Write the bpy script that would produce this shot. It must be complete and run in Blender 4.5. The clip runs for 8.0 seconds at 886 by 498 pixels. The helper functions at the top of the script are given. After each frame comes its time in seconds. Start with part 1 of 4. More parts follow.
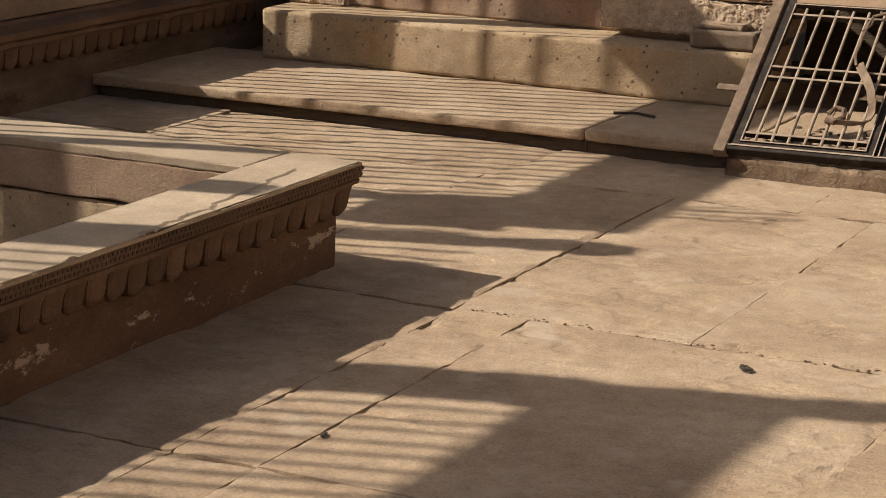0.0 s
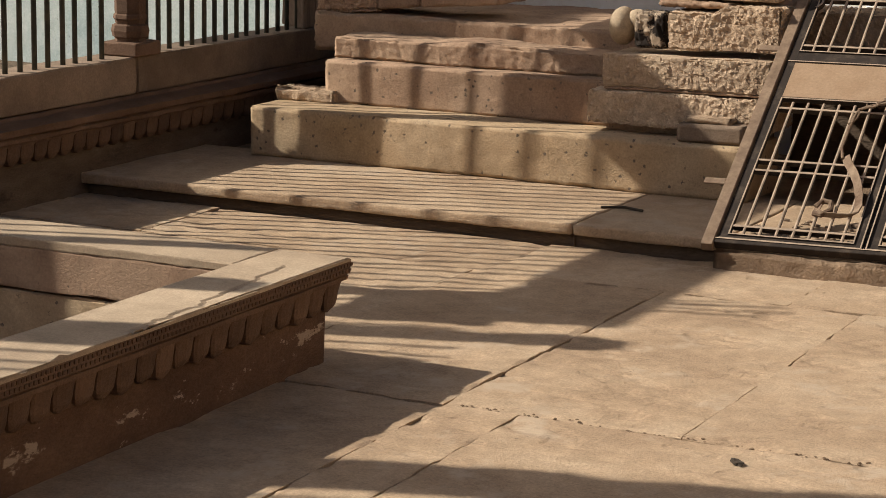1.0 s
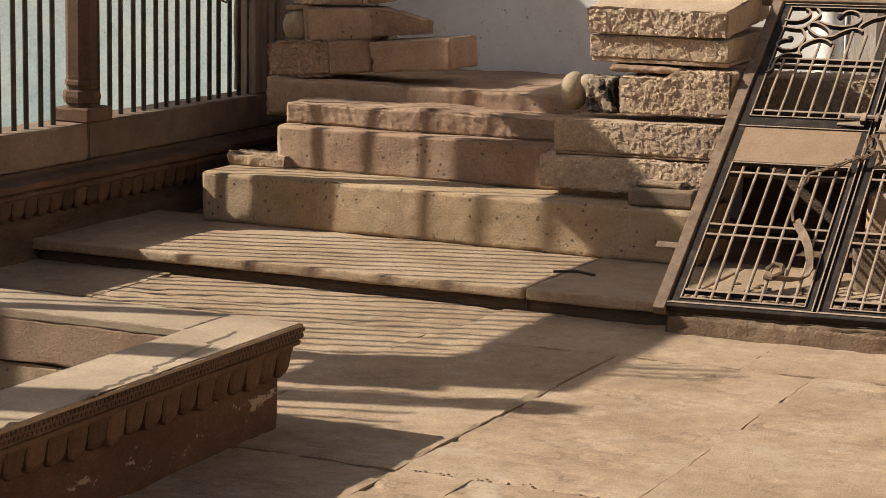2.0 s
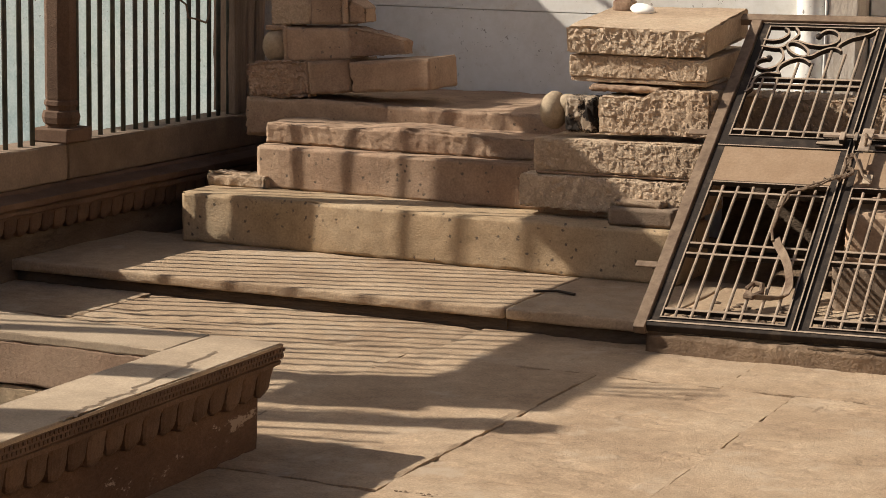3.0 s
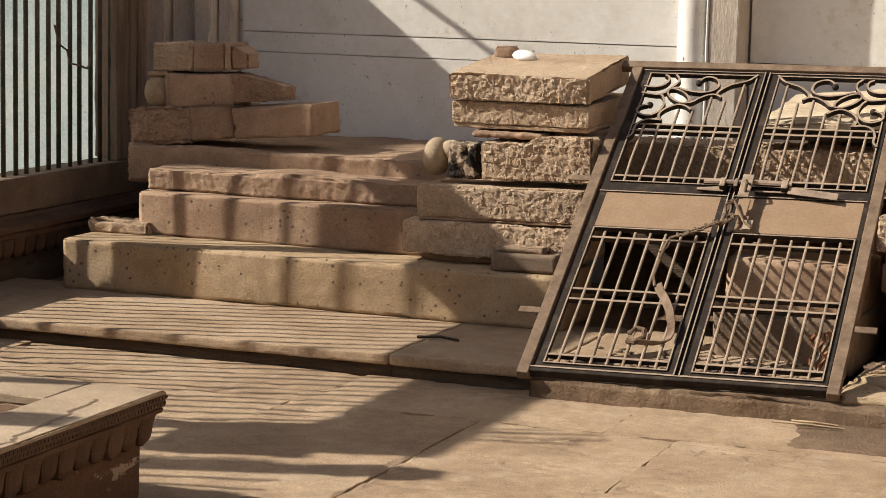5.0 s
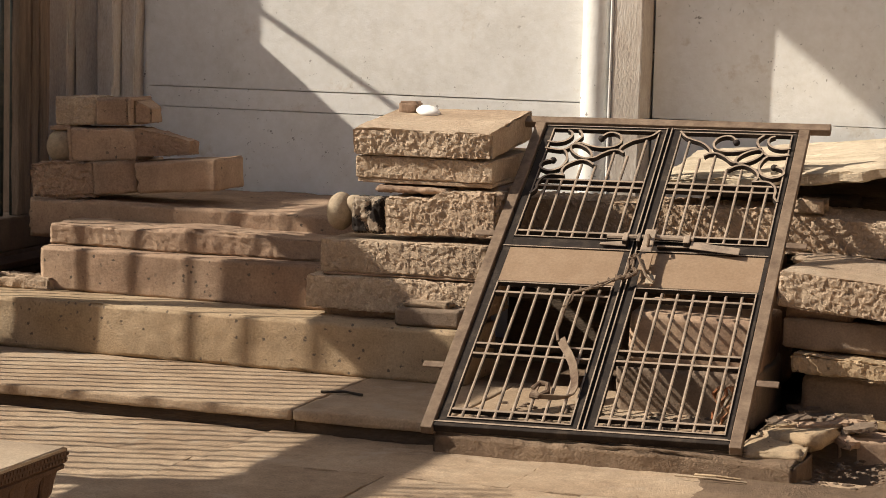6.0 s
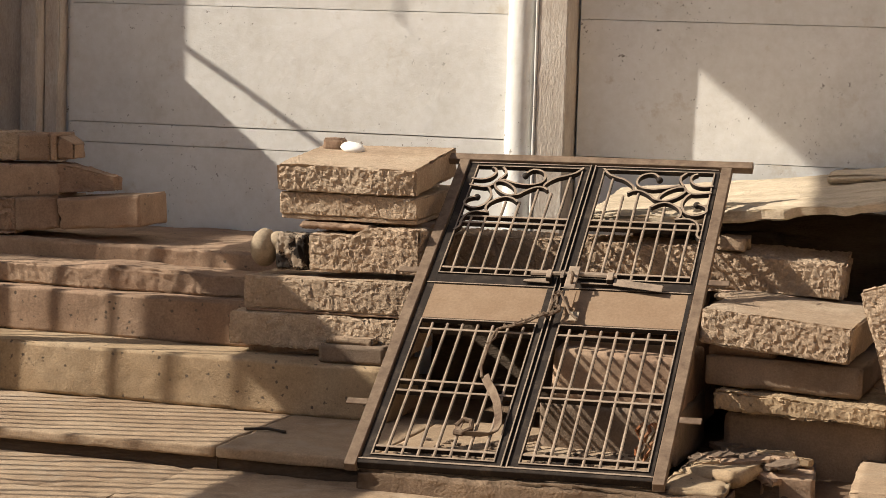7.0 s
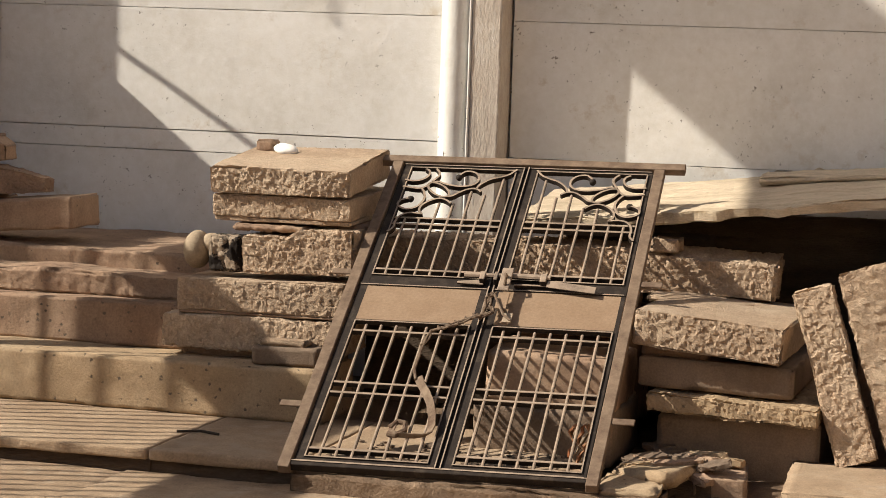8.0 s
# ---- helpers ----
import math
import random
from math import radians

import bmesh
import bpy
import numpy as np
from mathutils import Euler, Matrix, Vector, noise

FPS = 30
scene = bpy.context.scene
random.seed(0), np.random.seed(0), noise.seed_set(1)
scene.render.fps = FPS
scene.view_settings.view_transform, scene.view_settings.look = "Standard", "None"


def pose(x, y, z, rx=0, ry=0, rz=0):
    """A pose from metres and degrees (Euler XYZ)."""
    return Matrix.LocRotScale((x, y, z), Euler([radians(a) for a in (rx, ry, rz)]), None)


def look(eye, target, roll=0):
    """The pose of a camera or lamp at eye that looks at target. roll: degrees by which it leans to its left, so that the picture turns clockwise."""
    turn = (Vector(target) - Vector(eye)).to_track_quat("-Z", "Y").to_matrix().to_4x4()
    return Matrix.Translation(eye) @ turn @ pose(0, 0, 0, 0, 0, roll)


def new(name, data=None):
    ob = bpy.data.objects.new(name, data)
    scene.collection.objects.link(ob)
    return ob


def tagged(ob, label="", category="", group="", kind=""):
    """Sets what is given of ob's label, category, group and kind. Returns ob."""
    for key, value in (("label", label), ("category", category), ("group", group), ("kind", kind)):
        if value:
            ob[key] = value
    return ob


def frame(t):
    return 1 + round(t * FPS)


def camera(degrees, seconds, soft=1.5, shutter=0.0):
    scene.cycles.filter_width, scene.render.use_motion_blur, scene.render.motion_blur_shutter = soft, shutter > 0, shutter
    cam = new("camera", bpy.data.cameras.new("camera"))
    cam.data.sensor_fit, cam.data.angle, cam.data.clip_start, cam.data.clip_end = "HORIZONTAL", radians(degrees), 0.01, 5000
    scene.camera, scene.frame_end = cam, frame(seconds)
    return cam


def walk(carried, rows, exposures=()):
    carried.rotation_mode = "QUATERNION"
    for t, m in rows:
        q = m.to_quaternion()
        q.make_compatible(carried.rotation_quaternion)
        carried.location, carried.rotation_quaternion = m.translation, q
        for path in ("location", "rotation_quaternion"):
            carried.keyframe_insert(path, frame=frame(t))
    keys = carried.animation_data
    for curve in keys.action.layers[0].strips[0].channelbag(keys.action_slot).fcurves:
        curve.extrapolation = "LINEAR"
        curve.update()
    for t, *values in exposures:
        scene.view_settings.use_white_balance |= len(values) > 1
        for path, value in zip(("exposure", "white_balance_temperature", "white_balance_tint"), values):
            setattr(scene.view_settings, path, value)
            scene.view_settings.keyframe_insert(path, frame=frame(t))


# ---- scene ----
# camera: a standing eye that only turns, with a long lens
cam = camera(22.172, 8.0, soft=0.8)
EYE = 1.6
ROWS = [
    (0.0, -13.545, -1.361, 26.834),
    (0.5, -12.293, -1.174, 26.775),
    (1.0, -11.118, -0.982, 26.462),
    (1.5, -10.149, -0.941, 25.840),
    (2.0, -9.457, -0.995, 25.240),
    (2.2, -9.236, -0.985, 24.988),
    (3.3, -8.904, -0.928, 24.653),
    (3.5, -8.836, -0.917, 24.562),
    (4.0, -8.472, -0.985, 24.123),
    (4.5, -8.088, -1.060, 23.006),
    (4.7, -7.949, -1.116, 22.514),
    (5.8, -6.686, -1.422, 19.809),
    (6.0, -6.282, -1.477, 19.349),
    (6.5, -5.630, -1.625, 18.286),
    (7.0, -5.299, -1.784, 17.444),
    (7.5, -5.200, -1.925, 16.695),
    (8.0, -5.200, -1.920, 15.765),
]
walk(cam, [(t, pose(0, 0, EYE, 90 + pitch, roll, yaw)) for t, pitch, roll, yaw in ROWS], [(0.0, 0.6), (8.0, 0.6)])

# ---- light: low sun from the left, clear sky ----
SUN_AZ, SUN_EL = radians(18.0), radians(37.0)
sun_way = Vector((math.cos(SUN_AZ) * math.cos(SUN_EL), math.sin(SUN_AZ) * math.cos(SUN_EL), -math.sin(SUN_EL)))
sun = new("sun", bpy.data.lights.new("sun", "SUN"))
sun.data.energy, sun.data.angle, sun.data.color = 4.4, radians(0.6), (1.0, 0.91, 0.775)
sun.matrix_world = look((-40, -13, 30), Vector((-40, -13, 30)) + sun_way)
world = bpy.data.worlds.new("sky")
scene.world = world
world.use_nodes = True
wn = world.node_tree.nodes
sky = wn.new("ShaderNodeTexSky")
sky.sky_type, sky.sun_disc = "NISHITA", False
sky.sun_elevation, sky.sun_rotation = SUN_EL, math.atan2(-sun_way.x, -sun_way.y)
sky.dust_density, sky.ozone_density = 4.0, 0.6
wn["Background"].inputs["Strength"].default_value = 0.052
world.node_tree.links.new(sky.outputs[0], wn["Background"].inputs["Color"])


# ---- materials ----
def node_mat(name, rough=0.9, metal=0.0):
    m = bpy.data.materials.new(name)
    m.use_nodes = True
    b = m.node_tree.nodes["Principled BSDF"]
    b.inputs["Roughness"].default_value, b.inputs["Metallic"].default_value = rough, metal
    b.inputs["Specular IOR Level"].default_value = 0.25
    return m, m.node_tree.nodes, m.node_tree.links, b


def noise_tex(nodes, links, vec, scale, detail=6.0, rough=0.6):
    n = nodes.new("ShaderNodeTexNoise")
    n.inputs["Scale"].default_value, n.inputs["Detail"].default_value, n.inputs["Roughness"].default_value = scale, detail, rough
    links.new(vec, n.inputs["Vector"])
    return n.outputs["Fac"]


def ramp(nodes, links, fac, stops):
    r = nodes.new("ShaderNodeValToRGB")
    e = r.color_ramp.elements
    while len(e) < len(stops):
        e.new(0.5)
    for el, (p, c) in zip(e, stops):
        el.position, el.color = p, (*c, 1)
    links.new(fac, r.inputs["Fac"])
    return r.outputs["Color"]


def mix(nodes, links, kind, fac, a, b):
    m = nodes.new("ShaderNodeMix")
    m.data_type, m.blend_type = "RGBA", kind
    for sock, v in ((m.inputs[0], fac), (m.inputs[6], a), (m.inputs[7], b)):
        if isinstance(v, (int, float)):
            sock.default_value = v
        elif isinstance(v, tuple):
            sock.default_value = (*v, 1)
        else:
            links.new(v, sock)
    return m.outputs[2]


def shifted_coords(nodes, links, squash=(1, 1, 1)):
    """Object coordinates in metres, moved by each object's own random number."""
    tc, info = nodes.new("ShaderNodeTexCoord"), nodes.new("ShaderNodeObjectInfo")
    mul = nodes.new("ShaderNodeMath")
    mul.operation = "MULTIPLY"
    mul.inputs[1].default_value = 37.0
    links.new(info.outputs["Random"], mul.inputs[0])
    add = nodes.new("ShaderNodeVectorMath")
    links.new(tc.outputs["Object"], add.inputs[0])
    links.new(mul.outputs[0], add.inputs[1])
    mp = nodes.new("ShaderNodeMapping")
    mp.inputs["Scale"].default_value = squash
    links.new(add.outputs[0], mp.inputs["Vector"])
    return mp.outputs["Vector"], info.outputs["Random"]


def stone_mat(name, dark, mid, light, bump=0.5, pit=0.35, stain=None, stain_at=0.62, squash=(1, 1, 1), vary=0.22, rough=0.9, grain=70.0, flake=9.0, flecks=0.0, depth=0.012, relief=0.4, pores=0.0, stain_scale=3.4, stain_soft=0.1):
    m, n, l, b = node_mat(name, rough)
    vec, rnd = shifted_coords(n, l, squash)
    big = noise_tex(n, l, vec, 2.3, 5, 0.6)
    fine = noise_tex(n, l, vec, grain, 5, 0.7)
    med = noise_tex(n, l, vec, flake, 8, 0.65)
    col = ramp(n, l, big, [(0.3, dark), (0.5, mid), (0.72, light)])
    col = mix(n, l, "OVERLAY", 0.55, col, ramp(n, l, fine, [(0.25, (0.28,) * 3), (0.75, (0.74,) * 3)]))
    col = mix(n, l, "OVERLAY", 0.5, col, ramp(n, l, med, [(0.3, (0.34,) * 3), (0.7, (0.66,) * 3)]))
    if stain:
        s = ramp(n, l, noise_tex(n, l, vec, stain_scale, 9, 0.72), [(stain_at, (0, 0, 0)), (stain_at + stain_soft, (1, 1, 1))])
        col = mix(n, l, "MIX", s, col, stain)
    holes = None
    if flecks:
        spots = ramp(n, l, noise_tex(n, l, vec, 34.0, 3, 0.8), [(0.645, (0, 0, 0)), (0.68, (1, 1, 1))])
        where = ramp(n, l, noise_tex(n, l, vec, 3.0, 4, 0.7), [(0.48, (0, 0, 0)), (0.62, (flecks,) * 3)])
        holes = mix(n, l, "MULTIPLY", 1.0, spots, where)
        if pores:
            hole = n.new("ShaderNodeTexVoronoi")
            hole.inputs["Scale"].default_value = 24.0
            l.new(vec, hole.inputs["Vector"])
            ring = ramp(n, l, mix(n, l, "MIX", 0.35, hole.outputs["Distance"], fine), [(0.24, (1, 1, 1)), (0.30, (0, 0, 0))])
            some = ramp(n, l, hole.outputs["Color"], [(pores, (0, 0, 0)), (pores + 0.06, (1, 1, 1))])
            holes = mix(n, l, "LIGHTEN", 1.0, holes, mix(n, l, "MULTIPLY", 1.0, ring, some))
        col = mix(n, l, "MIX", holes, col, (0.13, 0.1, 0.075))
    tone = n.new("ShaderNodeMapRange")
    tone.inputs["To Min"].default_value, tone.inputs["To Max"].default_value = 1 - vary, 1 + vary
    l.new(rnd, tone.inputs["Value"])
    hsv = n.new("ShaderNodeHueSaturation")
    l.new(col, hsv.inputs["Color"])
    l.new(tone.outputs[0], hsv.inputs["Value"])
    l.new(hsv.outputs[0], b.inputs["Base Color"])
    vor = n.new("ShaderNodeTexVoronoi")
    vor.inputs["Scale"].default_value = 42.0
    l.new(vec, vor.inputs["Vector"])
    pits = ramp(n, l, vor.outputs["Distance"], [(0.05, (0, 0, 0)), (0.3, (1, 1, 1))])
    h = mix(n, l, "MIX", relief, med, fine)
    h = ramp(n, l, h, [(0.32, (0, 0, 0)), (0.68, (1, 1, 1))])
    h = mix(n, l, "MULTIPLY", pit, h, pits)
    if holes:
        h = mix(n, l, "MIX", holes, h, (0, 0, 0))
    bp = n.new("ShaderNodeBump")
    bp.inputs["Strength"].default_value, bp.inputs["Distance"].default_value = bump, depth
    l.new(h, bp.inputs["Height"])
    l.new(bp.outputs[0], b.inputs["Normal"])
    return m


PAVING = stone_mat("sandstone_paving", (0.272, 0.190, 0.124), (0.352, 0.254, 0.168), (0.420, 0.318, 0.220), bump=0.46, pit=0.3, stain=(0.408, 0.318, 0.23), stain_at=0.55, vary=0.04, flake=15.0, grain=120.0, flecks=0.6, depth=0.008, relief=0.4)
BLOCK = stone_mat("dressed_sandstone", (0.25, 0.160, 0.108), (0.350, 0.238, 0.162), (0.42, 0.304, 0.210), bump=0.26, pit=0.15, stain=(0.225, 0.148, 0.108), stain_at=0.62, vary=0.1, flecks=0.85, pores=0.52, grain=100.0, relief=0.5)
YELLOW = stone_mat("buff_sandstone", (0.293, 0.208, 0.122), (0.375, 0.272, 0.170), (0.436, 0.334, 0.222), bump=0.28, pit=0.15, stain=(0.266, 0.180, 0.118), vary=0.1, flecks=0.85, pores=0.45, grain=100.0, relief=0.5)
HEWN = stone_mat("rough_hewn_sandstone", (0.330, 0.236, 0.160), (0.452, 0.334, 0.232), (0.535, 0.420, 0.305), bump=0.8, pit=0.35, grain=110.0, flake=34.0, depth=0.009, relief=0.45, vary=0.08)
RED = stone_mat("red_sandstone", (0.078, 0.046, 0.030), (0.122, 0.074, 0.049), (0.172, 0.108, 0.072), bump=0.4, pit=0.2, stain=(0.30, 0.215, 0.155), stain_at=0.7, vary=0.1, grain=120.0)
RED_WALL = stone_mat("flaking_red_wall_face", (0.078, 0.044, 0.029), (0.122, 0.070, 0.046), (0.172, 0.104, 0.068), bump=0.5, pit=0.25, stain=(0.40, 0.31, 0.235), stain_at=0.60, stain_soft=0.025, stain_scale=5.5, vary=0.05, squash=(1, 0.8, 1.6))
# brown of sill and rubble; also paints shade on the base stones
SHADEBEAM = stone_mat("shade_brown_sill_sandstone", (0.150, 0.108, 0.078), (0.205, 0.150, 0.108), (0.255, 0.190, 0.138), bump=0.35, stain=(0.13, 0.092, 0.066), grain=120.0)
TAUPE = stone_mat("taupe_weathered_stone", (0.50, 0.435, 0.37), (0.60, 0.53, 0.455), (0.67, 0.60, 0.52), bump=0.4, pit=0.2, stain=(0.36, 0.29, 0.23), vary=0.06, squash=(2, 2, 0.6))
DULL = stone_mat("dull_shaded_masonry", (0.12, 0.1, 0.075), (0.17, 0.14, 0.105), (0.22, 0.18, 0.14))
PALE = stone_mat("pale_layered_slab", (0.41, 0.33, 0.232), (0.50, 0.412, 0.30), (0.56, 0.468, 0.348), bump=0.45, pit=0.1, squash=(0.6, 3.5, 3.5))
WHITE = stone_mat("lime_washed_plaster", (0.735, 0.713, 0.665), (0.81, 0.792, 0.748), (0.85, 0.835, 0.798), flecks=0.95, depth=0.006, bump=0.42, pit=0.0, stain=(0.66, 0.60, 0.51), stain_at=0.58, vary=0.03, flake=5.0, grain=25.0, relief=0.3)
BLUEWASH = stone_mat("pale_blue_lime_wash", (0.45, 0.56, 0.57), (0.56, 0.65, 0.64), (0.64, 0.70, 0.67), bump=0.3, pit=0.1, flecks=0.9, depth=0.006, stain=(0.42, 0.5, 0.48), stain_at=0.6, vary=0.03)
TIMBER = stone_mat("weathered_dark_timber", (0.16, 0.117, 0.085), (0.29, 0.21, 0.15), (0.40, 0.30, 0.22), bump=0.5, pit=0.0, squash=(5, 5, 0.5))
SOIL = stone_mat("dry_soil", (0.078, 0.054, 0.036), (0.120, 0.087, 0.060), (0.162, 0.120, 0.084), bump=1.0, pit=0.3, vary=0.05)
EARTH = stone_mat("tan_brown_washed_soil", (0.12, 0.08, 0.052), (0.18, 0.122, 0.08), (0.25, 0.175, 0.115), bump=0.9, pit=0.3, vary=0.03, flake=14.0, depth=0.01)
# dark sandstone with the shade of recesses and hollows put into its colour
SHADEDARK = stone_mat("shade_dark_brown_sandstone", (0.085, 0.060, 0.042), (0.125, 0.090, 0.064), (0.185, 0.138, 0.098), bump=0.7, pit=0.4, stain=(0.06, 0.043, 0.031), stain_at=0.58, vary=0.06, squash=(0.7, 1, 3))
CARVED = stone_mat("dark_patinated_carving", (0.26, 0.195, 0.14), (0.34, 0.262, 0.19), (0.42, 0.335, 0.25), bump=0.7, pit=0.2, stain=(0.022, 0.016, 0.013), stain_at=0.44, stain_soft=0.05, stain_scale=9.0, vary=0.03)
DROPPING = stone_mat("dark_dry_dropping", (0.02, 0.015, 0.011), (0.045, 0.034, 0.025), (0.09, 0.068, 0.05), bump=0.6)
COPING = stone_mat("smooth_worn_coping", (0.285, 0.215, 0.150), (0.345, 0.265, 0.186), (0.395, 0.31, 0.222), bump=0.22, pit=0.05, stain=(0.42, 0.34, 0.25), stain_at=0.6, vary=0.04, grain=150.0, flake=6.0, depth=0.004)
CREAM = stone_mat("smooth_cream_stone", (0.27, 0.205, 0.138), (0.34, 0.262, 0.18), (0.40, 0.32, 0.225), bump=0.3, pit=0.1)
CHALK = stone_mat("white_marble_lump", (0.74, 0.72, 0.68), (0.8, 0.78, 0.74), (0.85, 0.83, 0.8), bump=0.1, pit=0.0)


def metal_mat(name, paint, dust, amount, rough=0.55, metal=0.0):
    m, n, l, b = node_mat(name, rough, metal)
    vec, rnd = shifted_coords(n, l)
    mask = ramp(n, l, noise_tex(n, l, vec, 11.0, 8, 0.7), [(0.62 - amount * 0.45, (0, 0, 0)), (0.78 - amount * 0.3, (1, 1, 1))])
    col = mix(n, l, "MIX", mask, paint, dust)
    col = mix(n, l, "OVERLAY", 0.4, col, ramp(n, l, noise_tex(n, l, vec, 90.0, 4, 0.7), [(0.3, (0.35,) * 3), (0.7, (0.65,) * 3)]))
    l.new(col, b.inputs["Base Color"])
    bp = n.new("ShaderNodeBump")
    bp.inputs["Strength"].default_value, bp.inputs["Distance"].default_value = 0.25, 0.004
    l.new(noise_tex(n, l, vec, 60.0, 6, 0.7), bp.inputs["Height"])
    l.new(bp.outputs[0], b.inputs["Normal"])
    return m


IRON = metal_mat("dusty_black_iron", (0.022, 0.0155, 0.012), (0.075, 0.055, 0.04), 0.28, 0.75)
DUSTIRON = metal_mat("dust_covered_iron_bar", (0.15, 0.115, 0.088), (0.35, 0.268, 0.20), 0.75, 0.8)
FRAMEPAINT = metal_mat("dusty_brown_frame_paint", (0.12, 0.08, 0.055), (0.225, 0.16, 0.11), 0.6, 0.75)
SHEET = metal_mat("tan_painted_sheet", (0.262, 0.175, 0.110), (0.30, 0.208, 0.135), 0.5, 0.7)
RUST = metal_mat("rusty_strap_iron", (0.10, 0.062, 0.041), (0.23, 0.17, 0.118), 0.5, 0.85)
ORANGE = metal_mat("faded_orange_cloth", (0.33, 0.12, 0.05), (0.36, 0.22, 0.13), 0.5, 0.95)
CLOTH = metal_mat("dusty_cream_cloth", (0.36, 0.28, 0.2), (0.44, 0.36, 0.27), 0.5, 0.95)
RAILIRON = metal_mat("dark_green_railing_paint", (0.045, 0.05, 0.042), (0.1, 0.092, 0.072), 0.4, 0.5)


# ---- builders ----
def finish(bm, name, smooth=True):
    me = bpy.data.meshes.new(name)
    bmesh.ops.recalc_face_normals(bm, faces=bm.faces)
    bm.to_mesh(me)
    bm.free()
    if smooth:
        for p in me.polygons:
            p.use_smooth = True
    return me


def part(name, bm, material, parent, label="", smooth=False):
    ob = new(name, bm if isinstance(bm, bpy.types.Mesh) else finish(bm, name, smooth))
    if not ob.data.materials:
        ob.data.materials.append(material)
    ob.parent = parent
    return tagged(ob, label)


def solid(name, bm, material, m, label, category, group="", kind="", smooth=False):
    ob = new(name, finish(bm, name, smooth))
    ob.data.materials.append(material)
    ob.matrix_world = m
    return tagged(ob, label, category, group, kind)


def thing(name, m, label, category, group="", kind=""):
    ob = new(name)
    ob.empty_display_size = 0.05
    ob.matrix_world = m
    return tagged(ob, label, category, group, kind)


def add_box(bm, x0, x1, y0, y1, z0, z1, m=None, bevel=0.0):
    vs = [bm.verts.new((x, y, z)) for x in (x0, x1) for y in (y0, y1) for z in (z0, z1)]
    fs = [bm.faces.new([vs[i] for i in f]) for f in ((0, 1, 3, 2), (4, 6, 7, 5), (0, 4, 5, 1), (2, 3, 7, 6), (0, 2, 6, 4), (1, 5, 7, 3))]
    if bevel:
        es = list({e for f in fs for e in f.edges})
        r = bmesh.ops.bevel(bm, geom=es, offset=bevel, segments=1, affect="EDGES", profile=0.5)
        vs = list({v for f in r["faces"] for v in f.verts} | {v for v in vs if v.is_valid})
    if m:
        bmesh.ops.transform(bm, matrix=m, verts=vs)
    return bm


def box(x0, x1, y0, y1, z0, z1, bevel=0.0):
    return add_box(bmesh.new(), x0, x1, y0, y1, z0, z1, bevel=bevel)


random.seed(4)
turn_noise = Euler((0.7, 1.1, 0.4)).to_matrix()


def stone(sx, sy, sz, seed=0, cell=0.03, rough=0.006, hewn=0.0, chip=0.012, taper=0.0, faces="xyz", big=0.0):
    """A block of stone from 0 to sx, sy, sz: uneven faces, chipped and worn edges. hewn: tooth of the rough picked faces on the axes named in faces."""
    n = [max(3, round(s / cell) + 2) for s in (sx, sy, sz)]
    size, verts, bm, seedv = (sx, sy, sz), {}, bmesh.new(), Vector((seed * 7.31, seed * 3.17, seed * 1.77))

    def lattice(a, i):
        e = min(0.007, size[a] * 0.2)
        return 0.0 if i == 0 else size[a] if i == n[a] else e + (size[a] - 2 * e) * (i - 1) / max(1, n[a] - 2)

    def vert(i, j, k):
        key = (i, j, k)
        if key not in verts:
            p = Vector([lattice(a, key[a]) for a in range(3)])
            side = [(-1 if key[a] == 0 else 1 if key[a] == n[a] else 0) for a in range(3)]
            q, on = p + seedv, sum(1 for s in side if s)
            d = Vector((0, 0, 0))
            for a in range(3):
                if side[a]:
                    h = rough * noise.noise(q * 5 + Vector((a * 9, 0, 0))) + 0.4 * rough * noise.noise(q * 23)
                    h += big * noise.noise(q * 2.2 + Vector((0, a * 5, 0)))
                    if hewn and "xyz"[a] in faces:
                        w = turn_noise @ q
                        w = w + 0.012 * Vector((noise.noise(w * 21), noise.noise(w * 21 + Vector((9, 0, 0))), noise.noise(w * 21 + Vector((0, 9, 0)))))
                        c = noise.voronoi(w * 38)[1][0]
                        tilt = noise.cell_vector(c * 17.3) - Vector((0.5, 0.5, 0.5))
                        h += hewn * (0.8 * noise.noise(w * 9) + 2.6 * (w * 38 - c).dot(tilt) + 0.9 * noise.noise(w * 70))
                    d[a] += side[a] * h
                    if on > 1:
                        d[a] -= side[a] * chip * (0.25 + 1.3 * max(0.0, noise.noise(q * 8 + Vector((5, 5, a)))) + 0.8 * max(0.0, noise.noise(q * 27)))
            if hewn and on == 1:
                for a in range(3):
                    if not side[a]:
                        d[a] += 0.7 * cell * noise.noise(q * 61 + Vector((a * 3, 1, 7)))
            if taper:
                f = 1 - taper * p.x / sx
                p = Vector((p.x, sy / 2 + (p.y - sy / 2) * f, p.z * f))
            verts[key] = bm.verts.new(p + d)
        return verts[key]

    for a in range(3):
        u, v = (a + 1) % 3, (a + 2) % 3
        for end in (0, n[a]):
            for i in range(n[u]):
                for j in range(n[v]):
                    c = []
                    for di, dj in ((0, 0), (1, 0), (1, 1), (0, 1)):
                        key = [0, 0, 0]
                        key[a], key[u], key[v] = end, i + di, j + dj
                        c.append(vert(*key))
                    bm.faces.new(c if end else c[::-1])
    return bm


